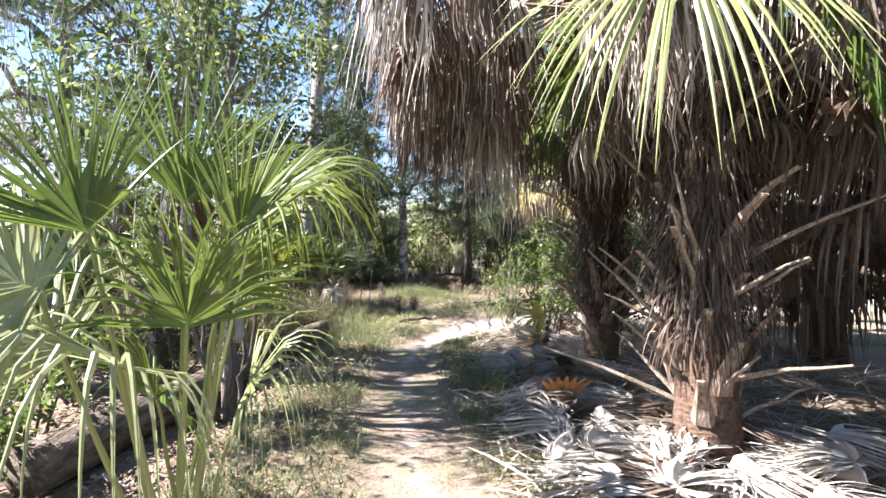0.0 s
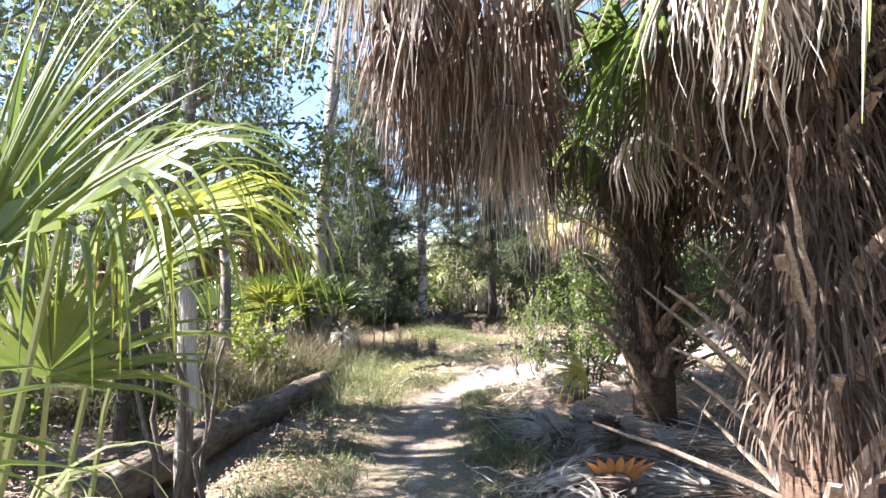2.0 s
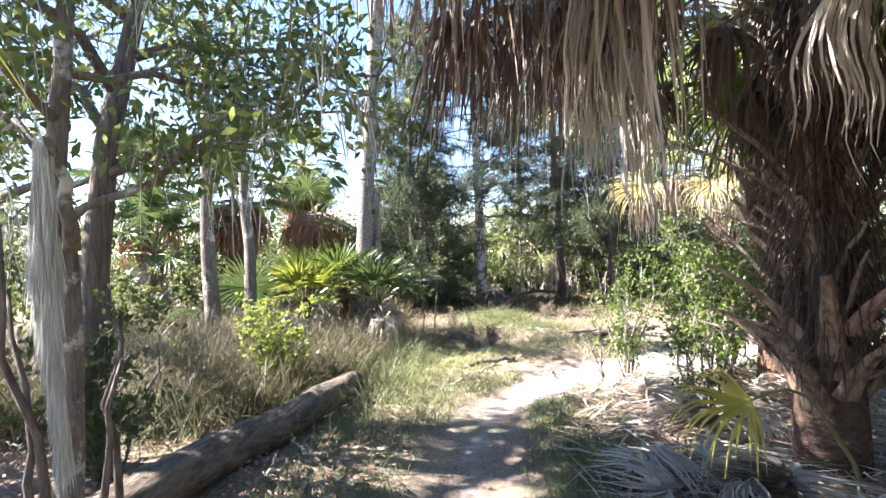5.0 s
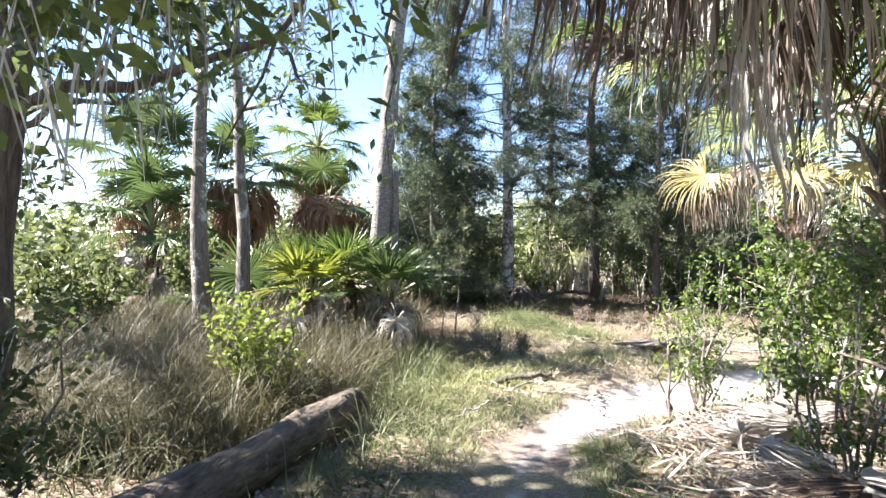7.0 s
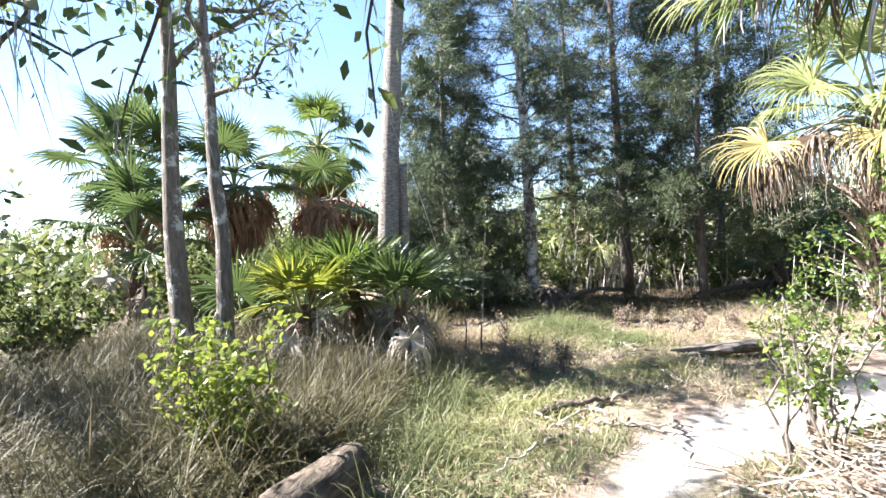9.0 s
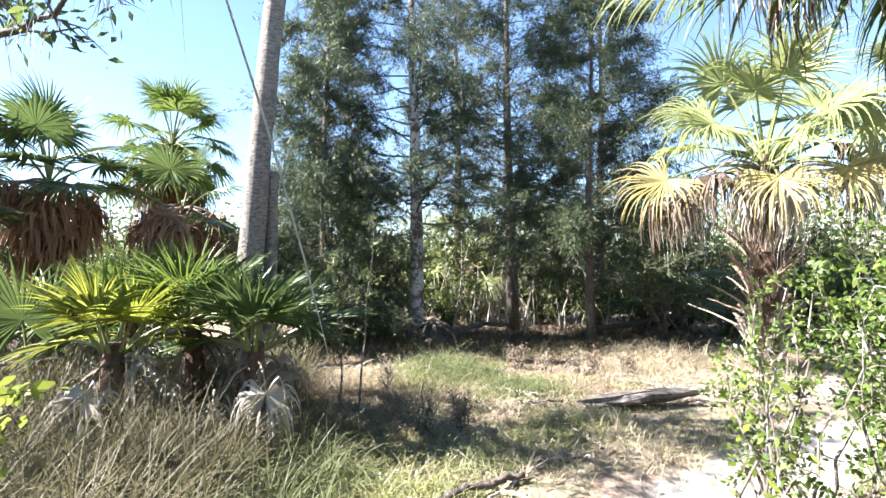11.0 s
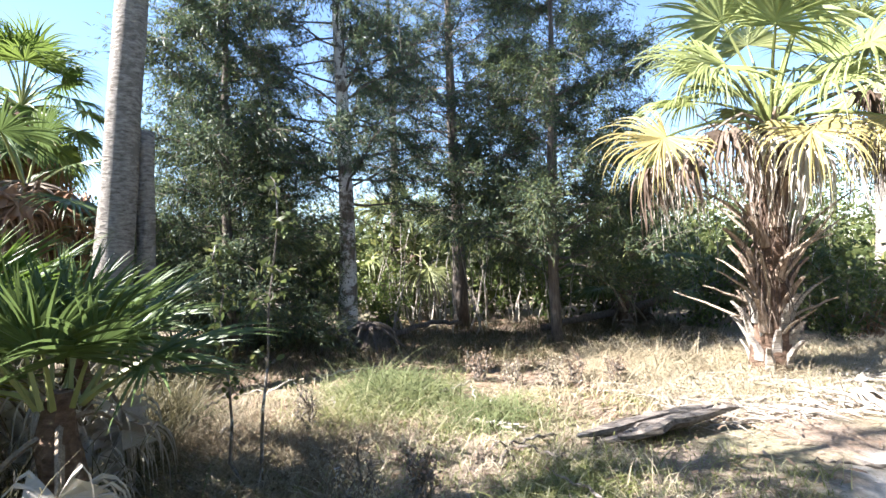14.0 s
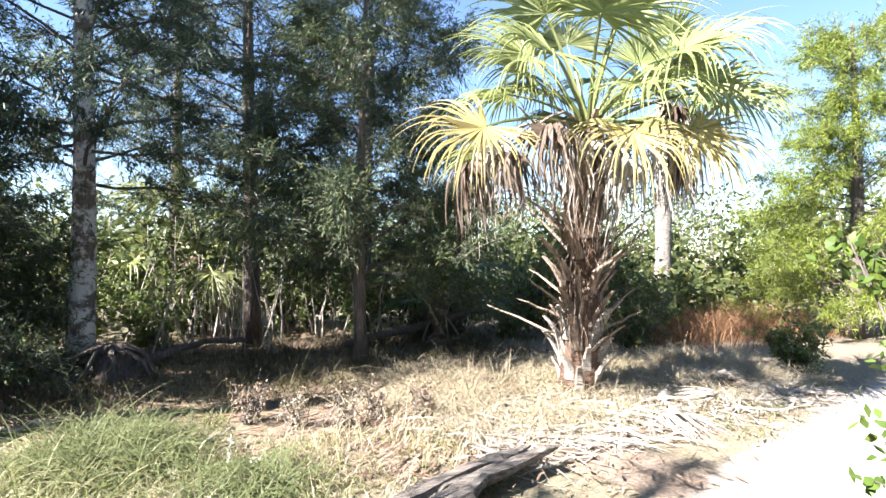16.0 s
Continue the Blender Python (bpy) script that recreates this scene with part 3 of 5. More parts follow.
for k, (hx, hy, hz, fx, fy, fz, R, mat, sg) in enumerate([
        (0.22, 7.15, 2.75, -0.8, -0.1, -0.1, 0.62, M_DEAD, 5.0), (0.5, 7.3, 2.72, -0.5, -0.5, -0.2, 0.62, M_DEAD, 4.5), (0.35, 7.7, 3.0, -0.8, 0.2, 0.2, 0.75, M_LIVE, 3.0),
        (0.85, 7.2, 2.65, -0.2, -0.7, -0.1, 0.65, M_YELLOW, 3.5), (0.95, 7.9, 2.75, -0.5, 0.3, 0.0, 0.7, M_LIVE, 3.0), (1.25, 7.2, 2.45, -0.2, -0.8, -0.1, 0.62, M_LIVE, 2.5),
        (1.35, 6.9, 2.2, 0.0, -0.8, -0.3, 0.6, M_GREYDEAD, 5.0), (1.6, 7.6, 2.3, -0.6, -0.4, -0.1, 0.6, M_YELLOW, 3.0), (0.75, 8.2, 2.9, -0.6, 0.5, 0.1, 0.7, M_YELLOW, 3.0)]):
    dead_leaf = mat in (M_DEAD, M_GREYDEAD)
    leaf_at(pc, (2.3, 7.7, 0), (2.0, 7.6, 3.45), (hx, hy, hz), (fx, fy, fz), (0, -0.2, 1), R, [mat, M_DEADPET if dead_leaf else M_PETIOLE], 700 + k, 105, 34, sg, 0.36, 0.10 if dead_leaf else 0.04, name="dead_frond" if dead_leaf else "frond", arch=0.25)
# sunlit palm at the clearing's edge
pd = palm("sunlit cabbage palm with yellow-green crown and booted trunk", 3.42, 12.2, 2.6, (-0.15, -0.28), 0.165,
     [(YELL[:2], 5, 1.0, 1.15, 0, 360), (YELL[1:4], 6, 0.98, 1.08, -70, 70)], [], 32, 36, 0.16, trunk=M_PALMTRUNK, seed=4, size=0.95, fuzz=500)
for k in range(22):
    part("boot", PALEBOOTS[k % 3], pd, "bleached split leaf base", at=pose(0, 0, 0.0 + 0.03 * k, 0, 0, k * 137.5) @ pose(0, 0.17, 0, -14 + 4 * (k % 4), 0, 7 * (k % 3 - 1)))
skirt(pd, (3.42, 12.2, 0), (3.3, 11.95, 2.55), [(5, 2.85, 3.5, 11.5, 12.1, 2.2, 2.5, 0.8), (4, 1.9, 2.5, 11.2, 12.0, 2.1, 2.4, 0.2), (5, 3.9, 4.7, 11.3, 12.4, 2.4, 2.8, 0.5)], 14)
for k, (hx, hy, hz, fx, fy, fz, R, mat, sg) in enumerate([
        (4.6, 11.4, 3.05, 0.7, -0.4, 0.3, 0.8, M_YELLOW, 2.6), (4.35, 12.2, 3.3, 0.8, 0.1, 0.5, 0.8, M_YELLOW, 2.2), (3.3, 11.5, 3.6, 0.0, -0.3, 0.9, 0.8, M_YELLOW, 1.8), (3.55, 10.95, 2.45, 0.15, -0.7, -0.2, 0.68, M_GOLDEAD, 4.0),
        (2.35, 11.3, 2.98, -0.7, -0.3, 0.35, 0.78, M_YELLOW, 2.6), (2.75, 11.2, 3.3, -0.35, -0.5, 0.7, 0.8, M_YELLOW, 2.2), (1.95, 11.6, 2.42, -0.8, -0.2, 0.0, 0.72, M_GOLDEAD, 3.6),
        (2.8, 10.95, 2.35, -0.2, -0.6, -0.15, 0.66, M_GOLDEAD, 4.0), (3.35, 10.95, 3.05, 0.15, -0.7, 0.45, 0.8, M_YELLOW, 2.5), (3.1, 11.1, 2.8, 0.0, -0.8, 0.2, 0.7, M_YELLOW, 2.8),
        (3.95, 11.2, 2.95, 0.5, -0.5, 0.4, 0.8, M_YELLOW, 2.6), (4.25, 11.5, 2.6, 0.8, -0.3, 0.0, 0.75, M_GOLDEAD, 3.6), (2.6, 11.9, 3.2, -0.8, 0.1, 0.5, 0.75, M_YELLOW, 2.3), (3.9, 11.9, 3.35, 0.6, 0.0, 0.8, 0.75, M_YELLOW, 2.0)]):
    leaf_at(pd, (3.42, 12.2, 0), (3.28, 11.93, 2.6), (hx, hy, hz), (fx, fy, fz - 0.4), (-0.35, -0.8, 0.7), R * 1.08, [mat, M_PETIOLE], 720 + k, 118, 44, sg, 0.33, 0.03, 0.015, 0.1)
palm("pale-trunked palm beyond the clearing", 8.4, 15.4, 4.6, (0.1, 0), 0.16, [(YELL, 16, 0.95, 1.1, 0, 360)], [(GREYF, 8, 0.85, 0.95, 0, 360)], 0, 0, trunk=M_TALLTRUNK, seed=5)
# tall bare trunk
palm("very tall cabbage palm with a bare grey trunk", -3.35, 12.6, 9.5, (0.85, 0.1), 0.155, [(LIVE, 18, 0.97, 1.05, 0, 360)], [], 0, 0, trunk=M_TALLTRUNK, seed=6)
palm("broken grey palm snag beside the tall trunk", -3.08, 12.8, 2.75, (0.02, 0), 0.09, trunk=M_TALLTRUNK, seed=16)
# palms at the back
palm("green cabbage palm behind the rust-coloured skirts", -6.0, 15.6, 3.7, (0.1, 0), 0.16, [(LIVE, 26, 0.97, 1.06, 0, 360)], [(RUSTF, 22, 0.78, 0.95, 0, 360)], 12, 0, 0.5, seed=7, size=0.85)
palm("palm with a rust-brown skirt of dead fronds", -4.9, 14.0, 2.2, (0, 0), 0.15, [(DARK, 8, 0.95, 1.1, 0, 360)], [(RUSTF, 42, 0.8, 1.2, 0, 360)], 8, 0, 0.4, seed=8, size=0.9)
palm("palm with a rust-brown skirt of dead fronds", -6.6, 13.4, 2.5, (0, 0), 0.15, [(DARK, 14, 0.97, 1.2, 0, 360)], [(RUSTF, 34, 0.8, 1.15, 0, 360)], 8, 0, 0.4, seed=9, size=0.9)
palm("dark green palm among the back woods", -8.4, 12.8, 2.9, (0, 0), 0.15, [(DARK, 20, 0.96, 1.15, 0, 360)], [(RUSTF, 8, 0.7, 0.95, 0, 360)], 8, 0, 0.4, seed=10)
palm("dark green palm among the back woods", -7.4, 11.8, 1.6, (0, 0), 0.14, [(DARK, 16, 0.9, 1.25, 0, 360)], [(GREYF, 6, 0.7, 0.95, 0, 360)], 6, 0, 0.4, seed=11)
palm("small palm in the shade under the cedars", 3.4, 15.4, 0.7, (0, 0), 0.12, [(DARK, 14, 0.8, 1.3, 0, 360)], [(DEADF[2:4], 5, 0.7, 0.9, 0, 360)], 4, 0, 0.3, seed=12, size=0.9)
palm("small palm in the shade under the cedars", 0.1, 18.2, 1.4, (0, 0), 0.13, [(YELL, 12, 0.85, 1.25, 0, 360)], [(GREYF, 6, 0.7, 0.9, 0, 360)], 4, 0, 0.3, seed=13)
palm("palm leaning behind the dark skirted palms", 4.6, 6.2, 2.4, (-0.1, 0), 0.17, [(DARK, 12, 0.95, 1.15, 0, 360)], [(DEADF, 26, 0.7, 1.0, 0, 360)], 14, 6, 0.2, seed=14)
palm("palm leaning behind the dark skirted palms", 4.0, 3.2, 2.4, (-0.1, 0), 0.17, [(DARK, 12, 0.95, 1.15, 0, 360)], [(DEADF, 26, 0.7, 1.0, 0, 360)], 14, 6, 0.2, seed=15)


def palmetto(label, x, y, rows, meshes, seed=0, dead=0, lift=0.05):
    """A trunkless clump: rows of (azimuth, mesh number, scale)."""
    r0 = np.random.default_rng(seed)
    t = thing("palmetto", label, "palm", x, y, float(land(x, y)), "palmettos")
    for az, k, s in rows:
        o = np.array([-math.sin(radians(az)), math.cos(radians(az))]) * 0.08
        part("frond", meshes[k], t, at=pose(o[0], o[1], lift, 0, r0.uniform(-8, 8), az) @ Matrix.Scale(s, 4))
    if lift > 0.1:
        part("stem", build("stem", tube(curve_pts((0, 0, -0.03), (0, 0, lift + 0.06), 0, 5, 0.01, seed), [0.1, 0.1, 0.09, 0.08, 0.05], 9, 0.15, seed), M_PALMTRUNK), t)
    for k in range(dead):
        part("dead_frond", GREYF[k % 3], t, at=pose(0, 0, max(0.4, lift - 0.1), 0, 0, r0.uniform(0, 360)) @ Matrix.Scale(0.6, 4))
    return t


# young palms beside the path: long upright stalks with broad fans
young = thing("palm", "young green cabbage palm with tall fans beside the path", "palm tree", -0.92, 1.75, float(land(-0.92, 1.75)), "palms")
for k, (hx, hy, hz, fx, fy, fz, nx, ny, nz, R, mat, sp, n, sg) in enumerate([
        (-0.95, 1.42, 1.46, -0.35, -0.1, 0.9, 0.5, -0.9, 0.0, 0.52, M_LIVE, 58, 26, 0.7), (-0.735, 1.5, 1.20, 0.0, -0.15, 0.9, 0.3, -1, 0.2, 0.42, M_LIVE, 80, 26, 2.2),
        (-0.62, 1.56, 1.44, 0.2, 0.1, 1.0, 0.2, -1, 0.0, 0.48, M_LIVE, 42, 24, 0.8), (-0.98, 1.3, 1.34, -0.55, -0.3, 0.3, -0.2, -0.6, 0.8, 0.8, M_PALELEAF, 95, 24, 5.5),
        (-0.66, 1.78, 1.58, 0.8, 0.05, 0.5, 0, -0.5, 0.9, 0.55, M_LIVE, 80, 24, 5.0), (-0.82, 1.38, 1.12, -0.2, -0.7, 0.4, 0, -0.5, 0.9, 0.7, M_PALELEAF, 80, 20, 6.0),
        (-1.15, 1.6, 1.1, -0.7, -0.2, 0.5, -0.3, -0.5, 0.8, 0.8, M_PALELEAF, 80, 22, 5.0), (-0.62, 1.62, 1.0, 0.5, -0.3, 0.5, 0, -0.6, 0.8, 0.5, M_PALELEAF, 75, 18, 6.0)]):
    leaf_at(young, (-0.92, 1.75, 0), (-0.92 + 0.03 * math.cos(k * 2.4), 1.75 + 0.03 * math.sin(k * 2.4), 0.0), (hx, hy, hz), (fx, fy, fz), (nx, ny, nz), R, [mat, M_PETIOLE], 740 + k, sp, int(n * 1.3), sg, 0.22 if mat is M_PALELEAF else 0.34, 0.035, 0.008, 0.03)
second = thing("palm", "young green cabbage palm with drooping yellowing fans", "palm tree", -1.2, 2.35, float(land(-1.2, 2.35)), "palms")
for k, (hx, hy, hz, fx, fy, fz, nx, ny, nz, R, mat, sp, n, sg) in enumerate([
        (-0.86, 2.02, 1.26, 0.35, -0.1, 0.9, 0.3, -1, 0.1, 0.5, M_LIVE, 75, 26, 1.2), (-0.95, 2.35, 1.66, 0.85, -0.1, 0.1, 0.1, -0.3, 1, 0.8, M_GOLDGREEN, 60, 22, 6.5),
        (-1.0, 2.02, 1.58, 0.25, 0.0, 0.95, 0.3, -1, 0.0, 0.62, M_LIVE, 58, 20, 0.7), (-1.0, 2.5, 1.45, 0.7, 0.2, 0.6, 0, -0.5, 1, 0.6, M_LIVE, 70, 22, 4.0),
        (-1.5, 2.2, 1.3, -0.7, -0.2, 0.5, 0, -0.5, 1, 0.7, M_LIVE, 80, 24, 4.0), (-1.1, 2.0, 0.85, 0.1, -0.5, 0.7, 0, -0.7, 0.6, 0.5, M_LIVE, 80, 22, 3.0)]):
    leaf_at(second, (-1.2, 2.35, 0), (-1.2 + 0.03 * math.cos(k * 2.4), 2.35 + 0.03 * math.sin(k * 2.4), 0.0), (hx, hy, hz), (fx, fy, fz), (nx, ny, nz), R, [mat, M_PETIOLE], 760 + k, sp, int(n * 1.3), sg, 0.34, 0.035, 0.008, 0.05)
# palmettos by the tall trunk
ROSE = {m.name: [build("spiky_frond", fan(0.55, 0.32, r, 0.7, 30, 100, 14, 220 + k, 0.03, 0.011, 0.36), [m, M_PETIOLE]) for k, r in enumerate((82, 62, 40, 18))] for m in (M_DARKPALM, M_LIVE, M_GOLDGREEN)}
for k, (x, y, lift, m) in enumerate([(-3.15, 9.45, 0.72, M_GOLDGREEN), (-2.75, 9.85, 0.92, M_LIVE), (-2.12, 9.55, 0.74, M_DARKPALM), (-2.55, 10.5, 0.8, M_DARKPALM), (-3.5, 10.3, 0.85, M_LIVE)]):
    palmetto(("yellow-green" if k == 0 else "green") + " palmetto with spiky radiating fans over dead grey leaves", x, y, [(q * 137.5, (0, 1, 2, 0, 1, 3)[q % 6], 0.88 + 0.1 * (q % 3)) for q in range(12)], ROSE[m.name], 33 + k, 7, lift)
palmetto("low dark palmetto under the slim grey trees", -4.6, 10.6, [(k * 51, k % 4, 0.9) for k in range(7)], DARK, 36, 6)
gold = thing("palm_frond", "single yellow drooping palm frond over the litter", "palm frond", 1.75, 5.5, float(land(1.75, 5.5)))
leaf_at(gold, (1.75, 5.5, 0), (1.75, 5.5, 0.03), (0.95, 4.78, 0.74), (-0.85, -0.15, -0.05), (0.1, -0.5, 0.9), 0.40, [M_GOLD, M_PETIOLE], 780, 75, 24, 3.0, 0.36, 0.04, 0.007, 0.25, name="blade")


# ---- trees ----
def broad_tree(name, label, x, y, height, r, crown, leaves, mat_bark, mat_leaf, lean=(0, 0), seed=0, leaf=(0.05, 0.022), limbs=9, low=0.4, moss=0, spread=1.0, group="trees"):
    """Trunk, limbs and twigs, with leaves set along the twigs. crown: radius across."""
    r0 = np.random.default_rng(seed)
    t = thing(name, label, "tree", x, y, float(land(x, y)) - 0.03, group)
    u = np.linspace(0, 1, 12)
    ax = np.stack([lean[0] * u ** 1.3, lean[1] * u ** 1.3, height * u], -1)
    ax[1:, :2] += np.cumsum(r0.normal(0, 0.025, (11, 2)), 0)
    part("trunk", build("trunk", tube(ax, r * (1.15 - 0.85 * u), 10, 0.08, seed), mat_bark, True), t)
    stems, P, D, M = [], [], [], []
    for k in range(limbs):
        v = low + (1 - low) * (k + 0.5) / limbs
        a = k * 2.4 + r0.uniform(-0.4, 0.4)
        p0 = np.array([np.interp(v, u, ax[:, c]) for c in range(3)])
        ln = crown * r0.uniform(0.7, 1.1) * (1.15 - 0.55 * (v - low) / (1 - low))
        end = p0 + np.array([math.cos(a) * ln, math.sin(a) * ln, ln * r0.uniform(0.1, 0.6) * spread])
        lp = curve_pts(p0, end, r0.uniform(-0.1, 0.25), 8, ln * 0.035, seed * 50 + k)
        part("limb", build("limb", tube(lp, np.linspace(r * 0.42, r * 0.07, 8), 6, 0.06, k), mat_bark, True), t)
        for s in range(11):
            q0 = lp[min(7, 2 + s // 2)]
            d = unit(r0.normal(0, 1, 3) + np.array([math.cos(a), math.sin(a), 0.35]) * 0.7)
            q1 = q0 + d * ln * r0.uniform(0.25, 0.55)
            tp = curve_pts(q0, q1, r0.uniform(-0.08, 0.08), 5, 0.03, seed * 997 + k * 31 + s)
            stems.append(tube(tp, np.linspace(r * 0.09 + 0.003, 0.003, 5), 4))
            m = leaves // (limbs * 11)
            w = r0.uniform(0.15, 1.05, m)
            P.append(q0 + (q1 - q0) * w[:, None] + r0.normal(0, 0.09, (m, 3)))
            D.append(d * 0.5 + ring(m, r0))
            if moss and s % 2 == 0:
                M.append(q0 + (q1 - q0) * r0.uniform(0, 1, (moss, 1)) + r0.normal(0, 0.04, (moss, 3)))
    part("twigwork", build("twigwork", merge(stems), mat_bark), t, kind="stuff")
    P, D = np.vstack(P), np.vstack(D)
    N = len(P)
    part("crown", build("crown", strips(P, D, np.cross(D, ring(N, r0)), r0.uniform(0.7, 1.3, N) * leaf[0] * 1.6, leaf[1] * r0.uniform(0.7, 1.2, N), 0.6, 2, lambda q: (0.25, 1.0, 0.15)[round(q * 2)]), mat_leaf), t, kind="stuff")
    if moss:
        Q = np.vstack(M)
        n2 = len(Q)
        part("moss", build("moss", strips(Q, ring(n2, r0) * 0.35 + [0, 0, -1], ring(n2, r0), r0.uniform(0.12, 0.5, n2), 0.0032, 0.5, 4), M_MOSS), t, "grey hanging moss", kind="stuff")
    return t


mossy = broad_tree("oak_tree", "small dark oak draped with a long column of grey moss", -1.66, 4.05, 3.9, 0.05, 1.25, 13000, M_OAKBARK, M_OAK, (0.1, 0.2), 41, (0.034, 0.0125), 12, 0.38, 12)
for k in range(5):
    a = k * 1.3
    part("stem", build("stem", tube(curve_pts((0.06 * math.cos(a), 0.06 * math.sin(a), 0), (0.35 * math.cos(a) - 0.1, 0.3 * math.sin(a), 1.1 + 0.12 * k), 0.0, 8, 0.03, 80 + k), np.linspace(0.022, 0.008, 8), 7, 0.1, k), M_DARKBARK, True), mossy)
part("limb", build("limb", tube(curve_pts((0.02, 0.04, 1.5), (0.14, -0.16, 1.86), 0.05, 7, 0.01, 90), np.linspace(0.03, 0.012, 7), 6), M_OAKBARK, True), mossy)


def moss_column(parent, x, y, top, low, rad, n, seed):
    """A long hanging drape of moss, fullest in its upper half and ragged at its end."""
    r1 = np.random.default_rng(seed)
    h = top - (top - low) * r1.uniform(0, 0.94, n) ** 0.85
    w = rad * (0.45 + 0.55 * np.clip((h - low) / (top - low) * 1.6, 0, 1)) * (1 + 0.3 * np.sin(h * 9 + seed))
    a = r1.uniform(0, 2 * np.pi, n)
    q = np.sqrt(r1.uniform(0, 1, n))
    P = np.stack([x + 0.03 * np.sin(h * 3) + w * q * np.cos(a), y + w * q * np.sin(a), h], -1)
    st = strips(P, ring(n, r1) * 0.13 + [0, 0, -1.0], ring(n, r1), r1.uniform(0.05, 0.18, n), 0.002, 0.3, 3)
    part("moss", build("moss", st, M_MOSS), parent, "long grey column of hanging moss", kind="stuff")


moss_column(mossy, 0.12, -0.14, 1.88, 0.78, 0.036, 6000, 1)
broad_tree("oak_tree", "dark-barked oak leaning by the tall grass", -3.0, 5.5, 5.0, 0.10, 1.8, 3600, M_DARKBARK, M_OAK, (0.5, 0.5), 42, (0.045, 0.017), 11, 0.38, 12)
broad_tree("tree", "slim grey tree at the grass edge", -4.6, 9.4, 6.5, 0.11, 1.2, 1500, M_OAKBARK, M_OAK, (0.1, 0), 43, (0.06, 0.018), 9, 0.5, 6)
broad_tree("tree", "slim grey tree at the grass edge", -3.75, 8.95, 5.5, 0.08, 1.1, 1300, M_OAKBARK, M_OAK, (-0.35, 0.2), 44, (0.06, 0.018), 9, 0.5, 6)
broad_tree("tree", "leafy tree with grey moss beyond the path", -4.4, 5.9, 5.8, 0.11, 1.8, 2600, M_OAKBARK, M_OAK, (0.2, 0.3), 45, (0.045, 0.017), 10, 0.3, 32)
broad_tree("tree", "leafy tree with grey moss beyond the path", -4.2, 3.6, 5.4, 0.09, 1.7, 2200, M_OAKBARK, M_OAK, (0.3, 0.1), 46, (0.045, 0.017), 10, 0.3, 32)
# Added beyond the camera's view; its high crown throws shade on the footpath.
broad_tree("tree", "tall tree with a high open crown, added out of view for path shade", -6.3, 4.5, 9.5, 0.15, 2.2, 4800, M_OAKBARK, M_OAK, (0.2, 0), 48, (0.07, 0.03), 11, 0.6, 8)
broad_tree("tree", "tree with yellowing leaves at the clearing's edge", -6.8, 7.6, 3.6, 0.08, 1.5, 3500, M_OAKBARK, M_WOODS, (0.3, 0.1), 47, (0.07, 0.025), 9, 0.2, 10)


# Never in view: a tree added only to break the sun on the path.
broad_tree("oak_tree", "unseen slender oak added to dapple the footpath", -7.3, 4.7, 8.2, 0.15, 1.3, 2600, M_OAKBARK, M_OAK, (0.3, 0), 140, (0.085, 0.034), 11, 0.4, 4)


def cedar(label, x, y, height, r, reach, seed, sprays, bark, low=0.12, mat=None, lean=(0, 0)):
    """A red cedar: straight trunk, thin drooping branches, feathery sprays of needles."""
    r0 = np.random.default_rng(seed)
    t = thing("cedar_tree", label, "tree", x, y, float(land(x, y)) - 0.03, "cedars")
    u = np.linspace(0, 1, 14)
    ax = np.stack([lean[0] * u + 0.05 * np.sin(5 * u + seed), lean[1] * u + 0.05 * np.cos(4 * u + seed), height * u], -1)
    part("trunk", build("trunk", tube(ax, r * (1.25 - 1.1 * u), 12, 0.12, seed), bark, True), t)
    br, P, D = [], [], []
    nb = 96
    for k in range(nb):
        v = low + (0.99 - low) * k / nb
        a = k * 2.4 + r0.uniform(-0.5, 0.5)
        ln = reach * (1 - 0.75 * v) * r0.uniform(0.55, 1.15) + 0.15
        p0 = np.array([np.interp(v, u, ax[:, c]) for c in range(3)])
        end = p0 + np.array([math.cos(a) * ln, math.sin(a) * ln, ln * r0.uniform(-0.15, 0.45)])
        lp = curve_pts(p0, end, r0.uniform(-0.05, 0.15), 6, 0.03, seed * 77 + k)
        br.append(tube(lp, np.linspace(r * 0.2 * (1.2 - v), 0.005, 6), 5))
        m = max(30, int(sprays * ln / (nb * reach * 0.62)))
        nt_ = max(6, m // 34)
        w = r0.uniform(0.22, 1.0, nt_) ** 0.8
        c = np.stack([np.interp(w, np.linspace(0, 1, 6), lp[:, q]) for q in range(3)], -1)
        td = unit(r0.normal(0, 1, (nt_, 3)) + np.array([math.cos(a), math.sin(a), 0.1]) * 1.1)
        tl = r0.uniform(0.2, 0.65, nt_) * (0.5 + 0.5 * ln / reach)
        for q in range(nt_):
            br.append(tube(np.array([c[q], c[q] + td[q] * tl[q] * 0.5 + [0, 0, 0.02], c[q] + td[q] * tl[q]]), [0.006, 0.004, 0.002], 3))
        pick = r0.integers(0, nt_, m)
        f = r0.uniform(0.05, 1.1, m)
        P.append(c[pick] + td[pick] * (tl[pick] * f)[:, None] + r0.normal(0, 0.038, (m, 3)))
        D.append(td[pick] * 0.9 + ring(m, r0) * 0.8 + [0, 0, -0.15])
    part("branchwork", build("branchwork", merge(br), M_DARKBARK), t, kind="stuff")
    P, D = np.vstack(P), np.vstack(D)
    N = len(P)
    part("crown", build("crown", strips(P, D, np.cross(D, ring(N, r0)), r0.uniform(0.035, 0.10, N), r0.uniform(0.004, 0.008, N), 1.0, 2, lambda q: (0.6, 1.0, 0.2)[round(q * 2)]), mat or M_CEDAR), t, kind="stuff")
    return t


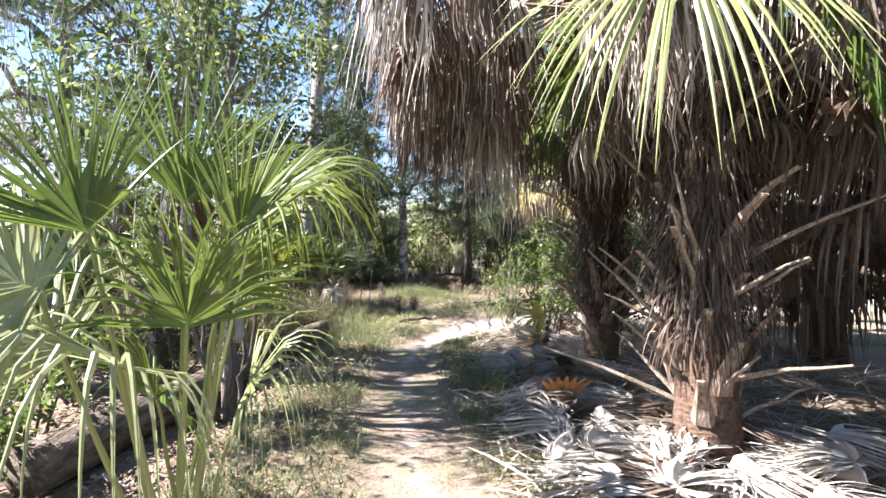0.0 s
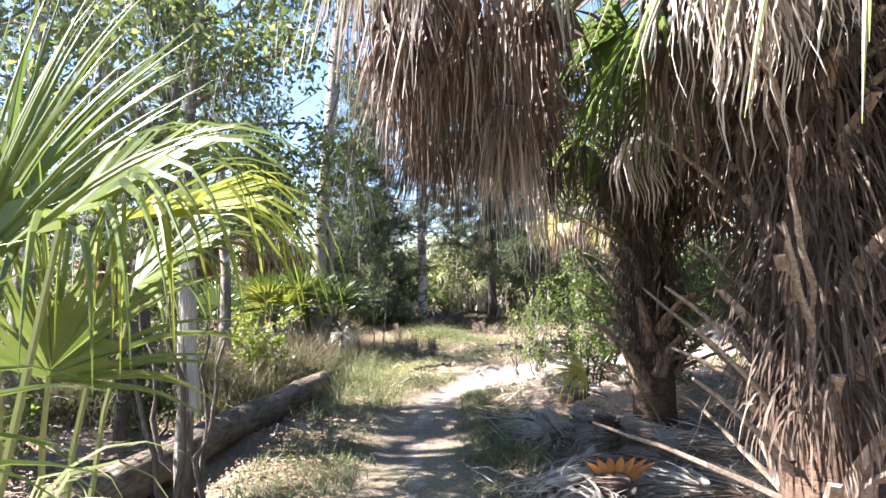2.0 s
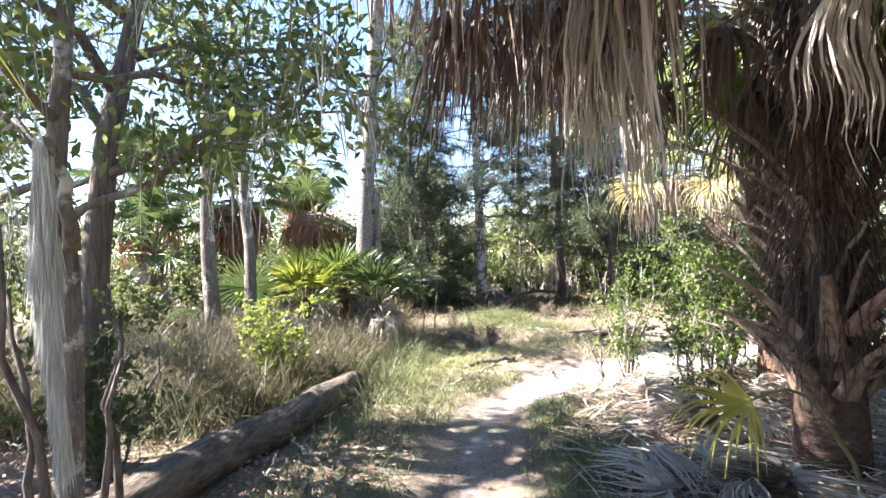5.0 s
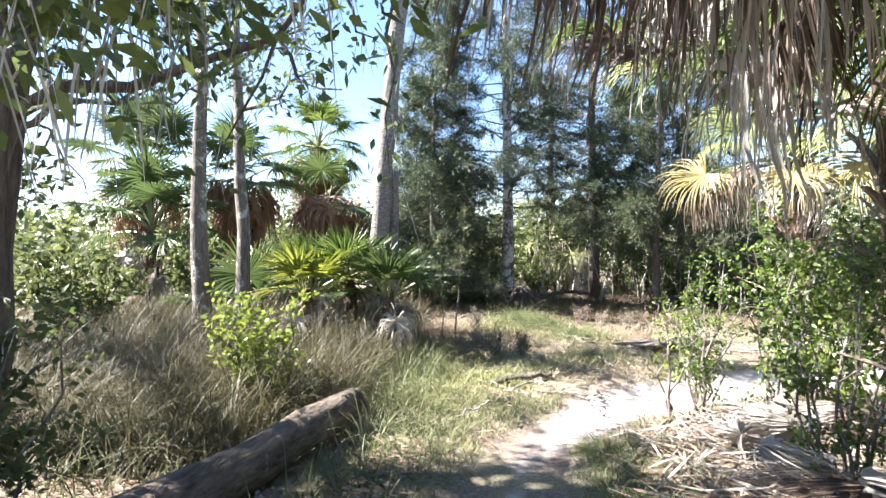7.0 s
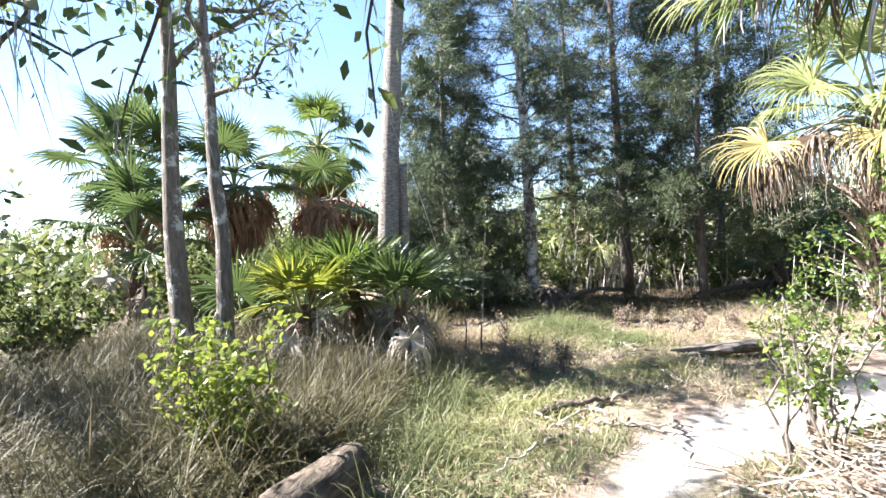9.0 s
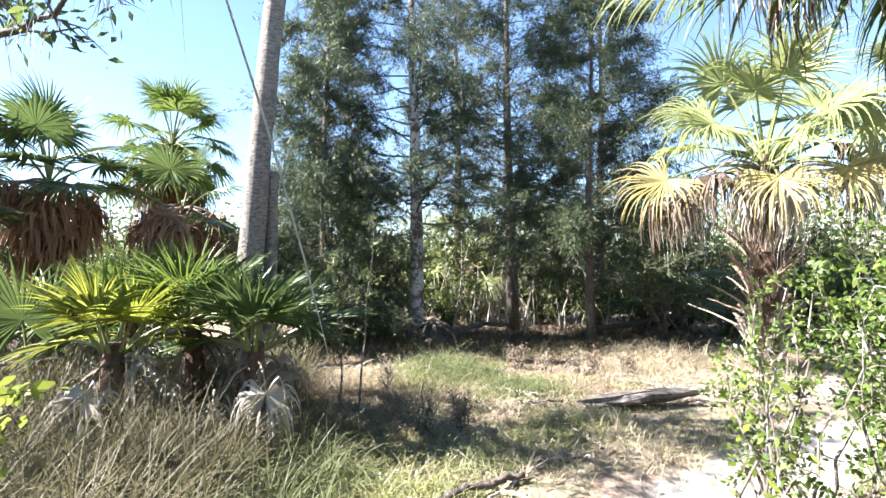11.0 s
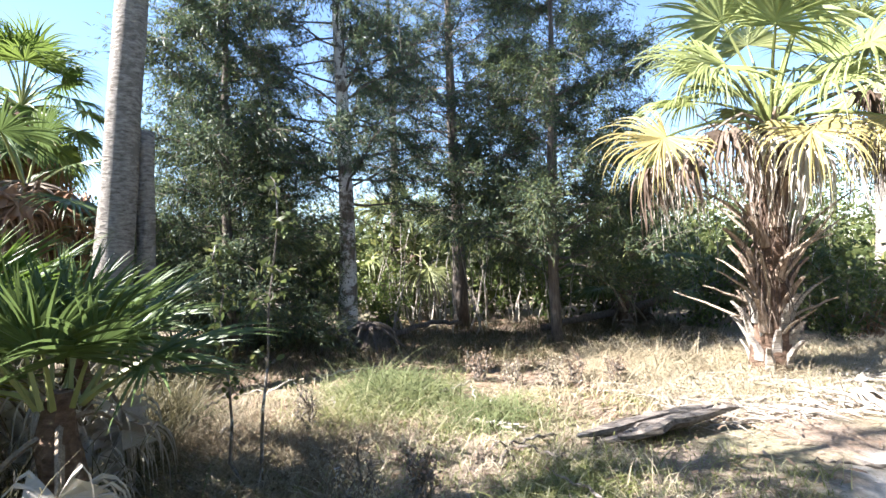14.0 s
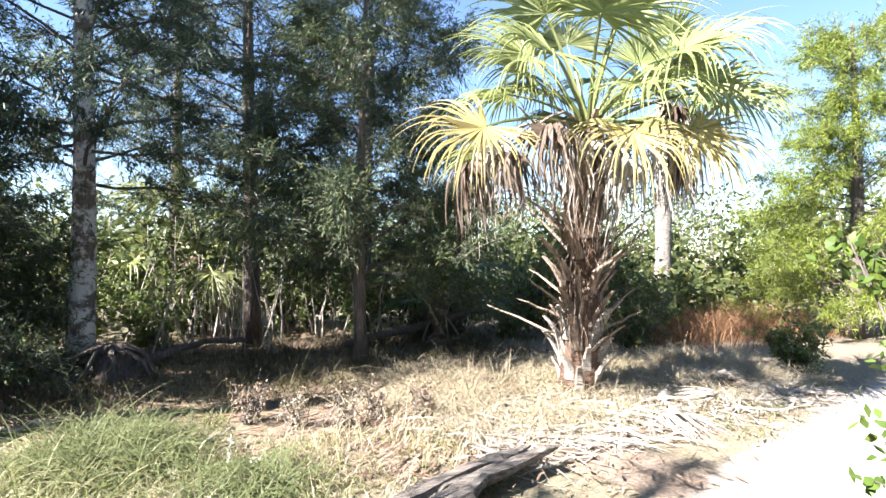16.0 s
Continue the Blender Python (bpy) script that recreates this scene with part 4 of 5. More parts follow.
cedar("tall cedar with sunlight painted as pale trunk patches", -1.2, 15.0, 9.0, 0.115, 2.7, 51, 84000, M_CEDARBARK, 0.24)
cedar("tall cedar with a dark trunk", 0.75, 16.6, 9.5, 0.11, 2.8, 52, 84000, M_DARKBARK, 0.2)
cedar("bushy cedar with low feathery branches", -2.65, 14.4, 7.0, 0.06, 1.5, 53, 110000, M_DARKBARK, 0.05)
cedar("bushy cedar with low feathery branches", 1.85, 14.4, 6.8, 0.065, 2.0, 54, 105000, M_DARKBARK, 0.14)
cedar("low bushy young cedar in front of the stand", -2.75, 15.6, 3.4, 0.04, 1.2, 58, 60000, M_DARKBARK, 0.03)
cedar("dark cedar at the back of the stand", 3.0, 17.6, 8.5, 0.10, 2.6, 55, 46000, M_DARKBARK, 0.15)
cedar("dark cedar at the back of the stand", -0.3, 18.9, 9.0, 0.10, 2.6, 56, 42000, M_DARKBARK, 0.15)
cedar("sunlit yellow-green cedar at the path's far bend", 10.2, 12.9, 5.5, 0.12, 2.0, 57, 110000, M_DARKBARK, 0.05, M_LIME)


# ---- shrubs ----
def shrub(label, x, y, height, width, leaves, mat, seed, stems=7, leaf=(0.04, 0.016), low=0.25, group="shrubs"):
    r0 = np.random.default_rng(seed)
    t = thing("shrub", label, "shrub", x, y, float(land(x, y)) - 0.02, group)
    P, D = [], []
    tw = []
    for k in range(stems):
        a = k * 2.4 + r0.uniform(-0.5, 0.5)
        sp = width * r0.uniform(0.25, 1.0)
        sp0 = r0.uniform(0, 0.05)
        tp = np.array([math.cos(a) * sp, math.sin(a) * sp, height * r0.uniform(0.65, 1.05)])
        lp = curve_pts((math.cos(a) * sp0, math.sin(a) * sp0, 0), tp, 0.0, 8, 0.03, seed * 13 + k)
        part("stem", build("stem", tube(lp, np.linspace(0.012, 0.003, 8), 5), M_OAKBARK), t)
        for s in range(9):
            q0 = lp[max(1, int(8 * (low + (1 - low) * s / 9)))] if s < 9 else lp[-1]
            q1 = q0 + unit(r0.normal(0, 1, 3) + [0, 0, 0.5]) * width * r0.uniform(0.25, 0.6)
            tw.append(tube(curve_pts(q0, q1, 0.02, 4, 0.01, s), [0.004, 0.003, 0.002, 0.0015], 3))
            m = max(3, leaves // (stems * 9))
            f = r0.uniform(0.1, 1.05, (m, 1))
            P.append(q0 + (q1 - q0) * f + r0.normal(0, 0.025, (m, 3)))
            D.append((q1 - q0) * 1.0 + ring(m, r0) * 0.6)
    part("twigwork", build("twigwork", merge(tw), M_OAKBARK), t, kind="stuff")
    P, D = np.vstack(P), np.vstack(D)
    P[:, 2] = np.maximum(P[:, 2], 0.03)
    N = len(P)
    part("foliage", build("foliage", strips(P, D, np.cross(D, ring(N, r0)), r0.uniform(0.8, 1.5, N) * leaf[0], leaf[1] * r0.uniform(0.7, 1.2, N), 0.5, 2, lambda q: (0.3, 1.0, 0.15)[round(q * 2)]), mat), t, kind="stuff")
    return t


shrub("slender green shrub at the bend of the path", 1.0, 8.0, 1.15, 0.3, 350, M_SHRUB, 61, 4, (0.032, 0.011), 0.3)
shrub("leafy green shrub at the bend of the path", 1.05, 8.38, 1.3, 0.3, 1700, M_SHRUB, 62, 9, (0.027, 0.0095))
shrub("leafy green shrub at the bend of the path", 1.6, 8.2, 1.4, 0.45, 1600, M_SHRUB, 63, 9, (0.034, 0.012))
shrub("slender green sapling by the sandy path", 0.72, 7.85, 1.0, 0.2, 130, M_LIME, 64, 3, (0.034, 0.012), 0.4)
shrub("green shrub beside the booted palm", 1.35, 6.75, 1.45, 0.5, 1700, M_SHRUB, 65, 9, (0.032, 0.011))
shrub("green shrub beside the booted palm", 2.3, 6.9, 1.5, 0.6, 2200, M_OAK, 66, 9)
shrub("leafy green shrub at the bend of the path", 2.1, 8.6, 1.6, 0.6, 2600, M_SHRUB, 163, 10, (0.036, 0.014))
shrub("leafy green shrub at the bend of the path", 1.75, 7.75, 1.5, 0.5, 2200, M_SHRUB, 164, 10, (0.036, 0.014))
shrub("bright lime-green shrub in the tall grass", -2.45, 7.15, 0.95, 0.4, 1500, M_LIME, 67, 9)
shrub("thin sapling in the clearing", -1.5, 10.3, 1.9, 0.25, 260, M_WOODS, 69, 2, low=0.45)
shrub("dark low bush at the path's far bend", 6.6, 11.9, 0.65, 0.5, 2400, M_OAK, 70, 10, low=0.05)
for k, (x, y, h, wd) in enumerate([(-2.9, 3.6, 1.0, 0.5), (-3.3, 4.6, 1.2, 0.6), (-2.6, 2.6, 0.9, 0.5), (-3.6, 3.0, 1.3, 0.7), (-4.6, 4.8, 1.5, 0.8), (-2.7, 5.3, 1.1, 0.5)]):
    shrub("tangled green shrub under the mossy oaks", x, y, h, wd, 1300, M_WOODS if k % 2 else M_SHRUB, 71 + k, 8)
for k, (x, y, h, wd) in enumerate([(-2.4, 16.4, 1.7, 0.9), (0.4, 19.5, 2.0, 1.0), (2.1, 18.6, 1.8, 1.0), (4.6, 16.8, 1.8, 1.0), (-4.2, 15.0, 2.0, 0.9), (5.9, 14.6, 1.5, 0.8), (7.2, 16.2, 2.2, 1.0), (-5.8, 11.0, 1.4, 0.7), (-4.3, 12.2, 1.2, 0.7), (-6.2, 9.2, 1.3, 0.7)]):
    shrub("leafy undergrowth bush at the wood's edge", x, y, h, wd, 2000, M_WOODS, 81 + k, 10, (0.07, 0.028))

for k, (x, y, h, wd) in enumerate([(-3.6, 16.6, 1.3, 0.7), (-1.9, 17.4, 1.5, 0.8), (-0.6, 16.9, 1.1, 0.7), (0.0, 17.6, 1.5, 0.7), (1.5, 17.6, 1.2, 0.8), (2.5, 16.6, 1.1, 0.7), (3.6, 16.6, 1.4, 0.7), (4.9, 15.6, 1.2, 0.7), (-3.0, 15.4, 0.9, 0.6), (5.6, 13.6, 1.0, 0.6), (6.6, 14.2, 1.2, 0.6)]):
    shrub("shaded undergrowth bush among bare stems", x, y, h, wd, 1500, M_OAK if k % 3 else M_WOODS, 101 + k, 12, (0.06, 0.022), 0.1)
# far woods all around the place
r0 = np.random.default_rng(99)
clumps, stemsw = [], []
for k in range(230):
    a = 2 * np.pi * k / 230 + r0.uniform(-0.02, 0.02)
    d = r0.uniform(14.5, 27)
    cx, cy = math.sin(a) * d, 8 + math.cos(a) * d
    if abs(cx) < 1.3 and cy < 0:
        continue
    h = r0.uniform(2.0, 3.7) * (1.35 if cx > 2 or cy < 4 else 1.0)
    n = 700
    dirs = ring(n, r0)
    rad = r0.uniform(0.55, 1.0, (n, 1)) * (1 + 0.3 * np.sin(5 * dirs[:, :1] + k) * np.cos(4 * dirs[:, 2:] + k))
    p = dirs * rad * [1.6, 1.6, h * 0.5] + [cx, cy, h * 0.52]
    clumps.append(p[p[:, 2] > 0.05])
    stemsw.append(tube(curve_pts((cx, cy, -0.05), (cx + r0.normal(0, 0.3), cy, h * 0.9), 0, 5, 0.08, k), [0.06, 0.05, 0.04, 0.03, 0.01], 5))
for k in range(120):
    cx, cy, h = r0.uniform(-11, 13), r0.uniform(17.8, 22.5), r0.uniform(1.2, 2.6)
    if k > 70:
        cx, cy, h = (r0.uniform(-13, -8), r0.uniform(5, 17), r0.uniform(1.2, 2.4)) if k % 2 else (r0.uniform(5.0, 12), r0.uniform(0, 8.6), r0.uniform(1.4, 3.2))
    if k > 104:
        cx, cy, h = r0.uniform(5.5, 13), r0.uniform(14.5, 18), r0.uniform(1.2, 2.4)
    dirs = ring(420, r0)
    p = dirs * r0.uniform(0.4, 1.0, (420, 1)) * [1.1, 1.1, h * 0.55] + [cx, cy, h * 0.5]
    clumps.append(p[p[:, 2] > 0.03])
P = np.vstack(clumps)
D = ring(len(P), r0)
woods = thing("far_woods", "dense green and yellowish bushes of the surrounding woods", "woods", 0, 0, 0, kind="stuff")
part("foliage", build("foliage", strips(P, D, np.cross(D, ring(len(P), r0)), r0.uniform(0.1, 0.24, len(P)), r0.uniform(0.026, 0.06, len(P)), 0.4, 2, lambda q: (0.3, 1.0, 0.15)[round(q * 2)]), M_WOODS), woods, kind="stuff")
part("stems", build("stems", merge(stemsw), M_OAKBARK), woods, kind="stuff")


# ---- logs and dead wood ----
def log(name, label, a, b, ra, rb, mat, seed, sag=0.0, cat="log"):
    pts = curve_pts(a, b, sag, 16, 0.012, seed)
    return solid(name, build(name, tube(pts, np.linspace(ra, rb, 16), 14, 0.09, seed), mat, True), label, cat)


log("fallen_log", "dark rotting fallen log in the grass beside the path", (-2.35, 2.9, 0.14), (-1.68, 7.2, 0.17), 0.16, 0.125, M_LOG, 1)
log("fallen_log", "long dark fallen log lying under the cedars", (1.9, 15.3, 0.12), (5.6, 15.7, 0.75), 0.05, 0.075, M_DARKBARK, 2, -0.03)
log("fallen_branch", "dark fallen branch under the cedars", (-0.7, 14.9, 0.1), (0.6, 15.4, 0.25), 0.05, 0.03, M_DARKBARK, 3, 0.1, "branch")
roots = thing("stump", "dark rotten stump with spreading roots beside a cedar", "stump", -0.85, 14.7, 0)
part("core", build("core", tube(curve_pts((0, 0, -0.05), (0.05, 0, 0.4), 0, 6, 0.01, 3), [0.3, 0.26, 0.2, 0.17, 0.12, 0.05], 12, 0.18, 3), M_DARKBARK, True), roots)
for k in range(9):
    a = k * 0.7
    part("root", build("root", tube(curve_pts((0.05 * math.cos(a), 0.05 * math.sin(a), 0.38), (0.55 * math.cos(a), 0.55 * math.sin(a), 0.0), 0.1, 7, 0.02, k), np.linspace(0.035, 0.012, 7), 6, 0.1, k), M_DARKBARK), roots)
splint = thing("splintered_log", "grey splintered dead log lying in dry grass", "log", 1.23, 10.64, 0)
r0 = np.random.default_rng(5)
for k in range(9):
    o, e = r0.uniform(-0.11, 0.11), r0.uniform(-0.12, 0.12)
    l0, l1 = r0.uniform(-0.75, -0.3), r0.uniform(0.3, 0.75)
    dv, nv = np.array([0.96, 0.28]), np.array([-0.28, 0.96])
    A, B = dv * l0 + nv * o, dv * l1 + nv * (o * 0.8 + e * 0.2)
    zz = 0.03 + r0.uniform(0, 0.07)
    part("splinter", build("splinter", tube(curve_pts((*A, zz), (*B, zz + 0.03), 0.01, 8, 0.012, k), np.concatenate([[0.012], r0.uniform(0.025, 0.045, 6), [0.01]]), 6, 0.2, k), M_SPLINT), splint)
for k in range(46):
    zone = k % 4
    x, y = [(r0.uniform(-1.2, 0.3), r0.uniform(8.2, 9.2)), (r0.uniform(0.7, 2.4), r0.uniform(3.6, 8.2)), (r0.uniform(-3, 3.2), r0.uniform(11, 14.5)), (r0.uniform(-4.5, -1.6), r0.uniform(3, 11))][zone]
    a, ln = r0.uniform(0, 6.28), r0.uniform(0.25, 0.9)
    z = float(land(x, y)) + 0.015
    log("stick", "dead grey stick lying on the ground", (x, y, z), (x + math.cos(a) * ln, y + math.sin(a) * ln, z + r0.uniform(0.0, 0.1 if zone else 0.03)), 0.012, 0.006, M_STICK, k, 0.02, "stick")
log("broken_branch", "short dark broken branch on the grass", (-0.75, 8.55, 0.03), (-0.2, 8.85, 0.05), 0.03, 0.02, M_DARKBARK, 88, 0.01, "branch")

# bare stems in the shade behind the cedars
bare = []
for k in range(150):
    x, y, h = r0.uniform(-5, 6.5), r0.uniform(15.4, 18.5), r0.uniform(0.6, 2.2)
    bare.append(tube(curve_pts((x, y, -0.03), (x + r0.normal(0, 0.35), y + r0.normal(0, 0.3), h), 0.0, 6, 0.03, k), np.linspace(r0.uniform(0.008, 0.022), 0.004, 6), 4))
solid("bare_stems", build("bare_stems", merge(bare), M_STICK), "thin bare grey stems in the undergrowth", "stems", kind="stuff")
for k in range(26):
    x, y = [(r0.uniform(-2.5, 2.5), r0.uniform(9.2, 12.8)), (r0.uniform(2.6, 5.4), r0.uniform(10.9, 11.8))][k % 3 == 0]
    a, ln = r0.uniform(0, 6.28), r0.uniform(0.2, 0.7)
    z = float(land(x, y)) + 0.02
    log("twig", "weathered dead twig on the clearing floor", (x, y, z), (x + math.cos(a) * ln, y + math.sin(a) * ln, z + r0.uniform(0, 0.06)), 0.014, 0.005, M_SPLINT if k % 2 else M_STICK, 400 + k, 0.015, "twig")
for k, (x, y, h) in enumerate([(-0.85, 9.75, 0.42), (-0.55, 9.9, 0.35), (0.95, 12.1, 0.3), (1.25, 12.25, 0.32), (0.6, 12.3, 0.28), (1.6, 12.05, 0.3), (-1.3, 11.2, 0.4), (0.3, 12.6, 0.35), (-2.0, 9.2, 0.45)]):
    shrub("dry weed with pale papery seed heads", x, y, h, 0.13, 320, M_LITTER if k % 2 else M_STRAW, 130 + k, 7, (0.016, 0.008), 0.4, "dry weeds")

# dead fronds lying in heaps on the ground
r0 = np.random.default_rng(6)
FLAT = [build("fallen_frond", hanging(46, L, 230 + k, 0.010), m) for k, (L, m) in enumerate(((0.55, M_GREYDEAD), (0.7, M_GREYDEAD), (0.6, M_DEAD), (0.8, M_GREYDEAD)))]
for k in range(80):
    if k < 36:
        x, y = 0.62 + abs(r0.normal(0.3, 0.55)), r0.uniform(2.3, 5.7)
    elif k >= 58:
        x, y = r0.uniform(0.75, 2.6), r0.uniform(1.9, 3.8)
    else:
        x, y = r0.uniform(0.9, 2.4), r0.uniform(6.3, 7.9)
    if 52 <= k < 58:
        x, y = r0.uniform(3.0, 5.0), r0.uniform(11.0, 11.8)
    ob = new("fallen_frond", FLAT[k % 4])
    az = r0.uniform(0, 360)
    ob.matrix_basis = pose(x, y, float(land(x, y)) + (0.10 + r0.uniform(0, 0.14) if not 52 <= k < 58 else 0.07), 0, 0, az) @ Matrix.Scale(0.75 if 36 <= k < 52 or y > 4.2 else 1.0, 4) @ Matrix.Diagonal((1, 1, 0.55, 1)) @ pose(0, 0, 0, 78)
    tagged(ob, "bleached fallen palm frond lying on the litter" if k % 4 != 2 else "brown fallen palm frond lying on the litter", "palm frond", "fallen fronds")
sheath = strips(np.repeat([[0.98, 4.2, 0.16]], 7, 0) + np.stack([np.linspace(-0.07, 0.07, 7), np.zeros(7), np.zeros(7)], -1), np.stack([np.linspace(-0.5, 0.5, 7), np.full(7, -0.35), np.full(7, 1.0)], -1), np.repeat([[1.0, 0, 0]], 7, 0), 0.24, 0.03, 0.8, 5, fold=0.3)
solid("leaf_sheath", build("leaf_sheath", sheath, M_ORANGE), "orange-brown palm leaf sheath lying on dead fronds", "leaf")


# ---- grass and litter ----
def scatter(n, x0, x1, y0, y1, seed, keep=None, clump=0.0):
    r1 = np.random.default_rng(seed)
    if clump:
        c = np.stack([r1.uniform(x0, x1, n // 45 + 1), r1.uniform(y0, y1, n // 45 + 1)], -1)
        p = c[r1.integers(0, len(c), n)] + r1.normal(0, clump, (n, 2))
    else:
        p = np.stack([r1.uniform(x0, x1, n), r1.uniform(y0, y1, n)], -1)
    s = track_side(p[:, 0], p[:, 1])
    k = s < r1.uniform(-0.25, 0.35, len(p))
    if keep is not None:
        k &= keep(p[:, 0], p[:, 1])
    return p[k]


off_log = lambda x, y: (np.abs(x + 2.35 - (y - 2.9) * 0.156) > 0.34) | (y > 7.45)


def grass(name, label, p, lo, hi, wd, mat, seed, sag=1.5, lean=0.45, K=4):
    r1 = np.random.default_rng(seed)
    n = len(p)
    a = r1.uniform(0, 2 * np.pi, n)
    P = np.stack([p[:, 0], p[:, 1], land(p[:, 0], p[:, 1]) - 0.01], -1)
    D = np.stack([np.cos(a) * lean, np.sin(a) * lean, np.ones(n)], -1) + r1.normal(0, 0.15, (n, 3))
    S = np.stack([-np.sin(a), np.cos(a), r1.normal(0, 0.2, n)], -1)
    st = strips(P, D, S, r1.uniform(lo, hi, n), wd * r1.uniform(0.7, 1.3, n), sag * r1.uniform(0.4, 1.6, n), K, lambda u: 1 - 0.92 * u ** 1.5)
    return solid(name, build(name, st, mat), label, "grass", kind="stuff")


noise_field = lambda x, y: np.sin(1.9 * x + 1.2 * y) + np.sin(2.3 * y - 1.1 * x + 2) * 0.8 + np.sin(4.1 * x + 3.0) * 0.4
grass("short_grass", "short dry yellow-green grass of the clearing", scatter(38000, -3.2, 6.0, 6.5, 13.0, 1, lambda x, y: noise_field(x, y) > -0.25, 0.13), 0.05, 0.22, 0.0032, M_GRASS, 1, 2.2, 0.6, 3)
grass("green_grass", "short green grass along the footpath", scatter(30000, -1.7, 0.9, 1.0, 8.2, 2, lambda x, y: (x > -1.6) & (x < 0.75), 0.12), 0.05, 0.22, 0.0032, M_GREENGRASS, 2, 1.8, 0.6, 3)
grass("tall_grass", "tall tangled brown-green grass", scatter(52000, -7.0, -1.75, 6.2, 12.0, 3, lambda x, y: (x < -1.75 - 0.12 * (y - 7)) & off_log(x, y), 0.22), 0.35, 0.95, 0.0038, M_TALLGRASS, 3, 1.9, 0.5, 5)
grass("tall_green_grass", "tall green grass blades among the brown", scatter(9000, -5.0, -1.4, 6.0, 9.5, 4, off_log, 0.2), 0.25, 0.6, 0.0035, M_GREENGRASS, 4, 2.0, 0.5, 5)
grass("dry_brush", "dry brown brush below the palmettos", scatter(13000, -4.5, -0.9, 9.4, 11.6, 5, lambda x, y: x < -0.6 - 0.3 * (y - 9.4) * 0, 0.18), 0.15, 0.5, 0.003, M_DRYBRUSH, 5, 2.4, 0.9, 4)
grass("straw_grass", "pale straw tufts about the sunlit palm", scatter(13000, 1.6, 6.2, 11.3, 13.4, 6, None, 0.2), 0.2, 0.6, 0.003, M_STRAW, 6, 3.0, 0.9, 5)
grass("straw_tufts", "pale straw tufts in the clearing", scatter(4500, -2.4, 1.0, 9.0, 12.3, 7, None, 0.15), 0.12, 0.4, 0.003, M_STRAW, 7, 2.8, 0.8, 4)
grass("red_brush", "red-brown dry brush by the pale palm", scatter(6000, 6.5, 10.5, 13.4, 15.5, 8, None, 0.3), 0.3, 0.8, 0.005, M_REDBRUSH, 8, 1.2, 0.5, 4)
# Shares the shade-darkened browns of the tall grass.
grass("understory_grass", "grass blades under the cedars, darkened for their shade", scatter(9000, -4.0, 4.2, 13.0, 16.5, 9, None, 0.25), 0.15, 0.5, 0.004, M_TALLGRASS, 9, 1.8, 0.7, 4)


def tuft(label, x, y, n, rad, lo, hi, mat, seed, sag=3.0):
    r1 = np.random.default_rng(seed)
    p = np.stack([r1.normal(x, rad, n), r1.normal(y, rad, n)], -1)
    ob = grass("grass_tuft", label, p, lo, hi, 0.0035, mat, seed, sag, 0.8, 6)
    ob["group"] = "grass tufts"
    return ob


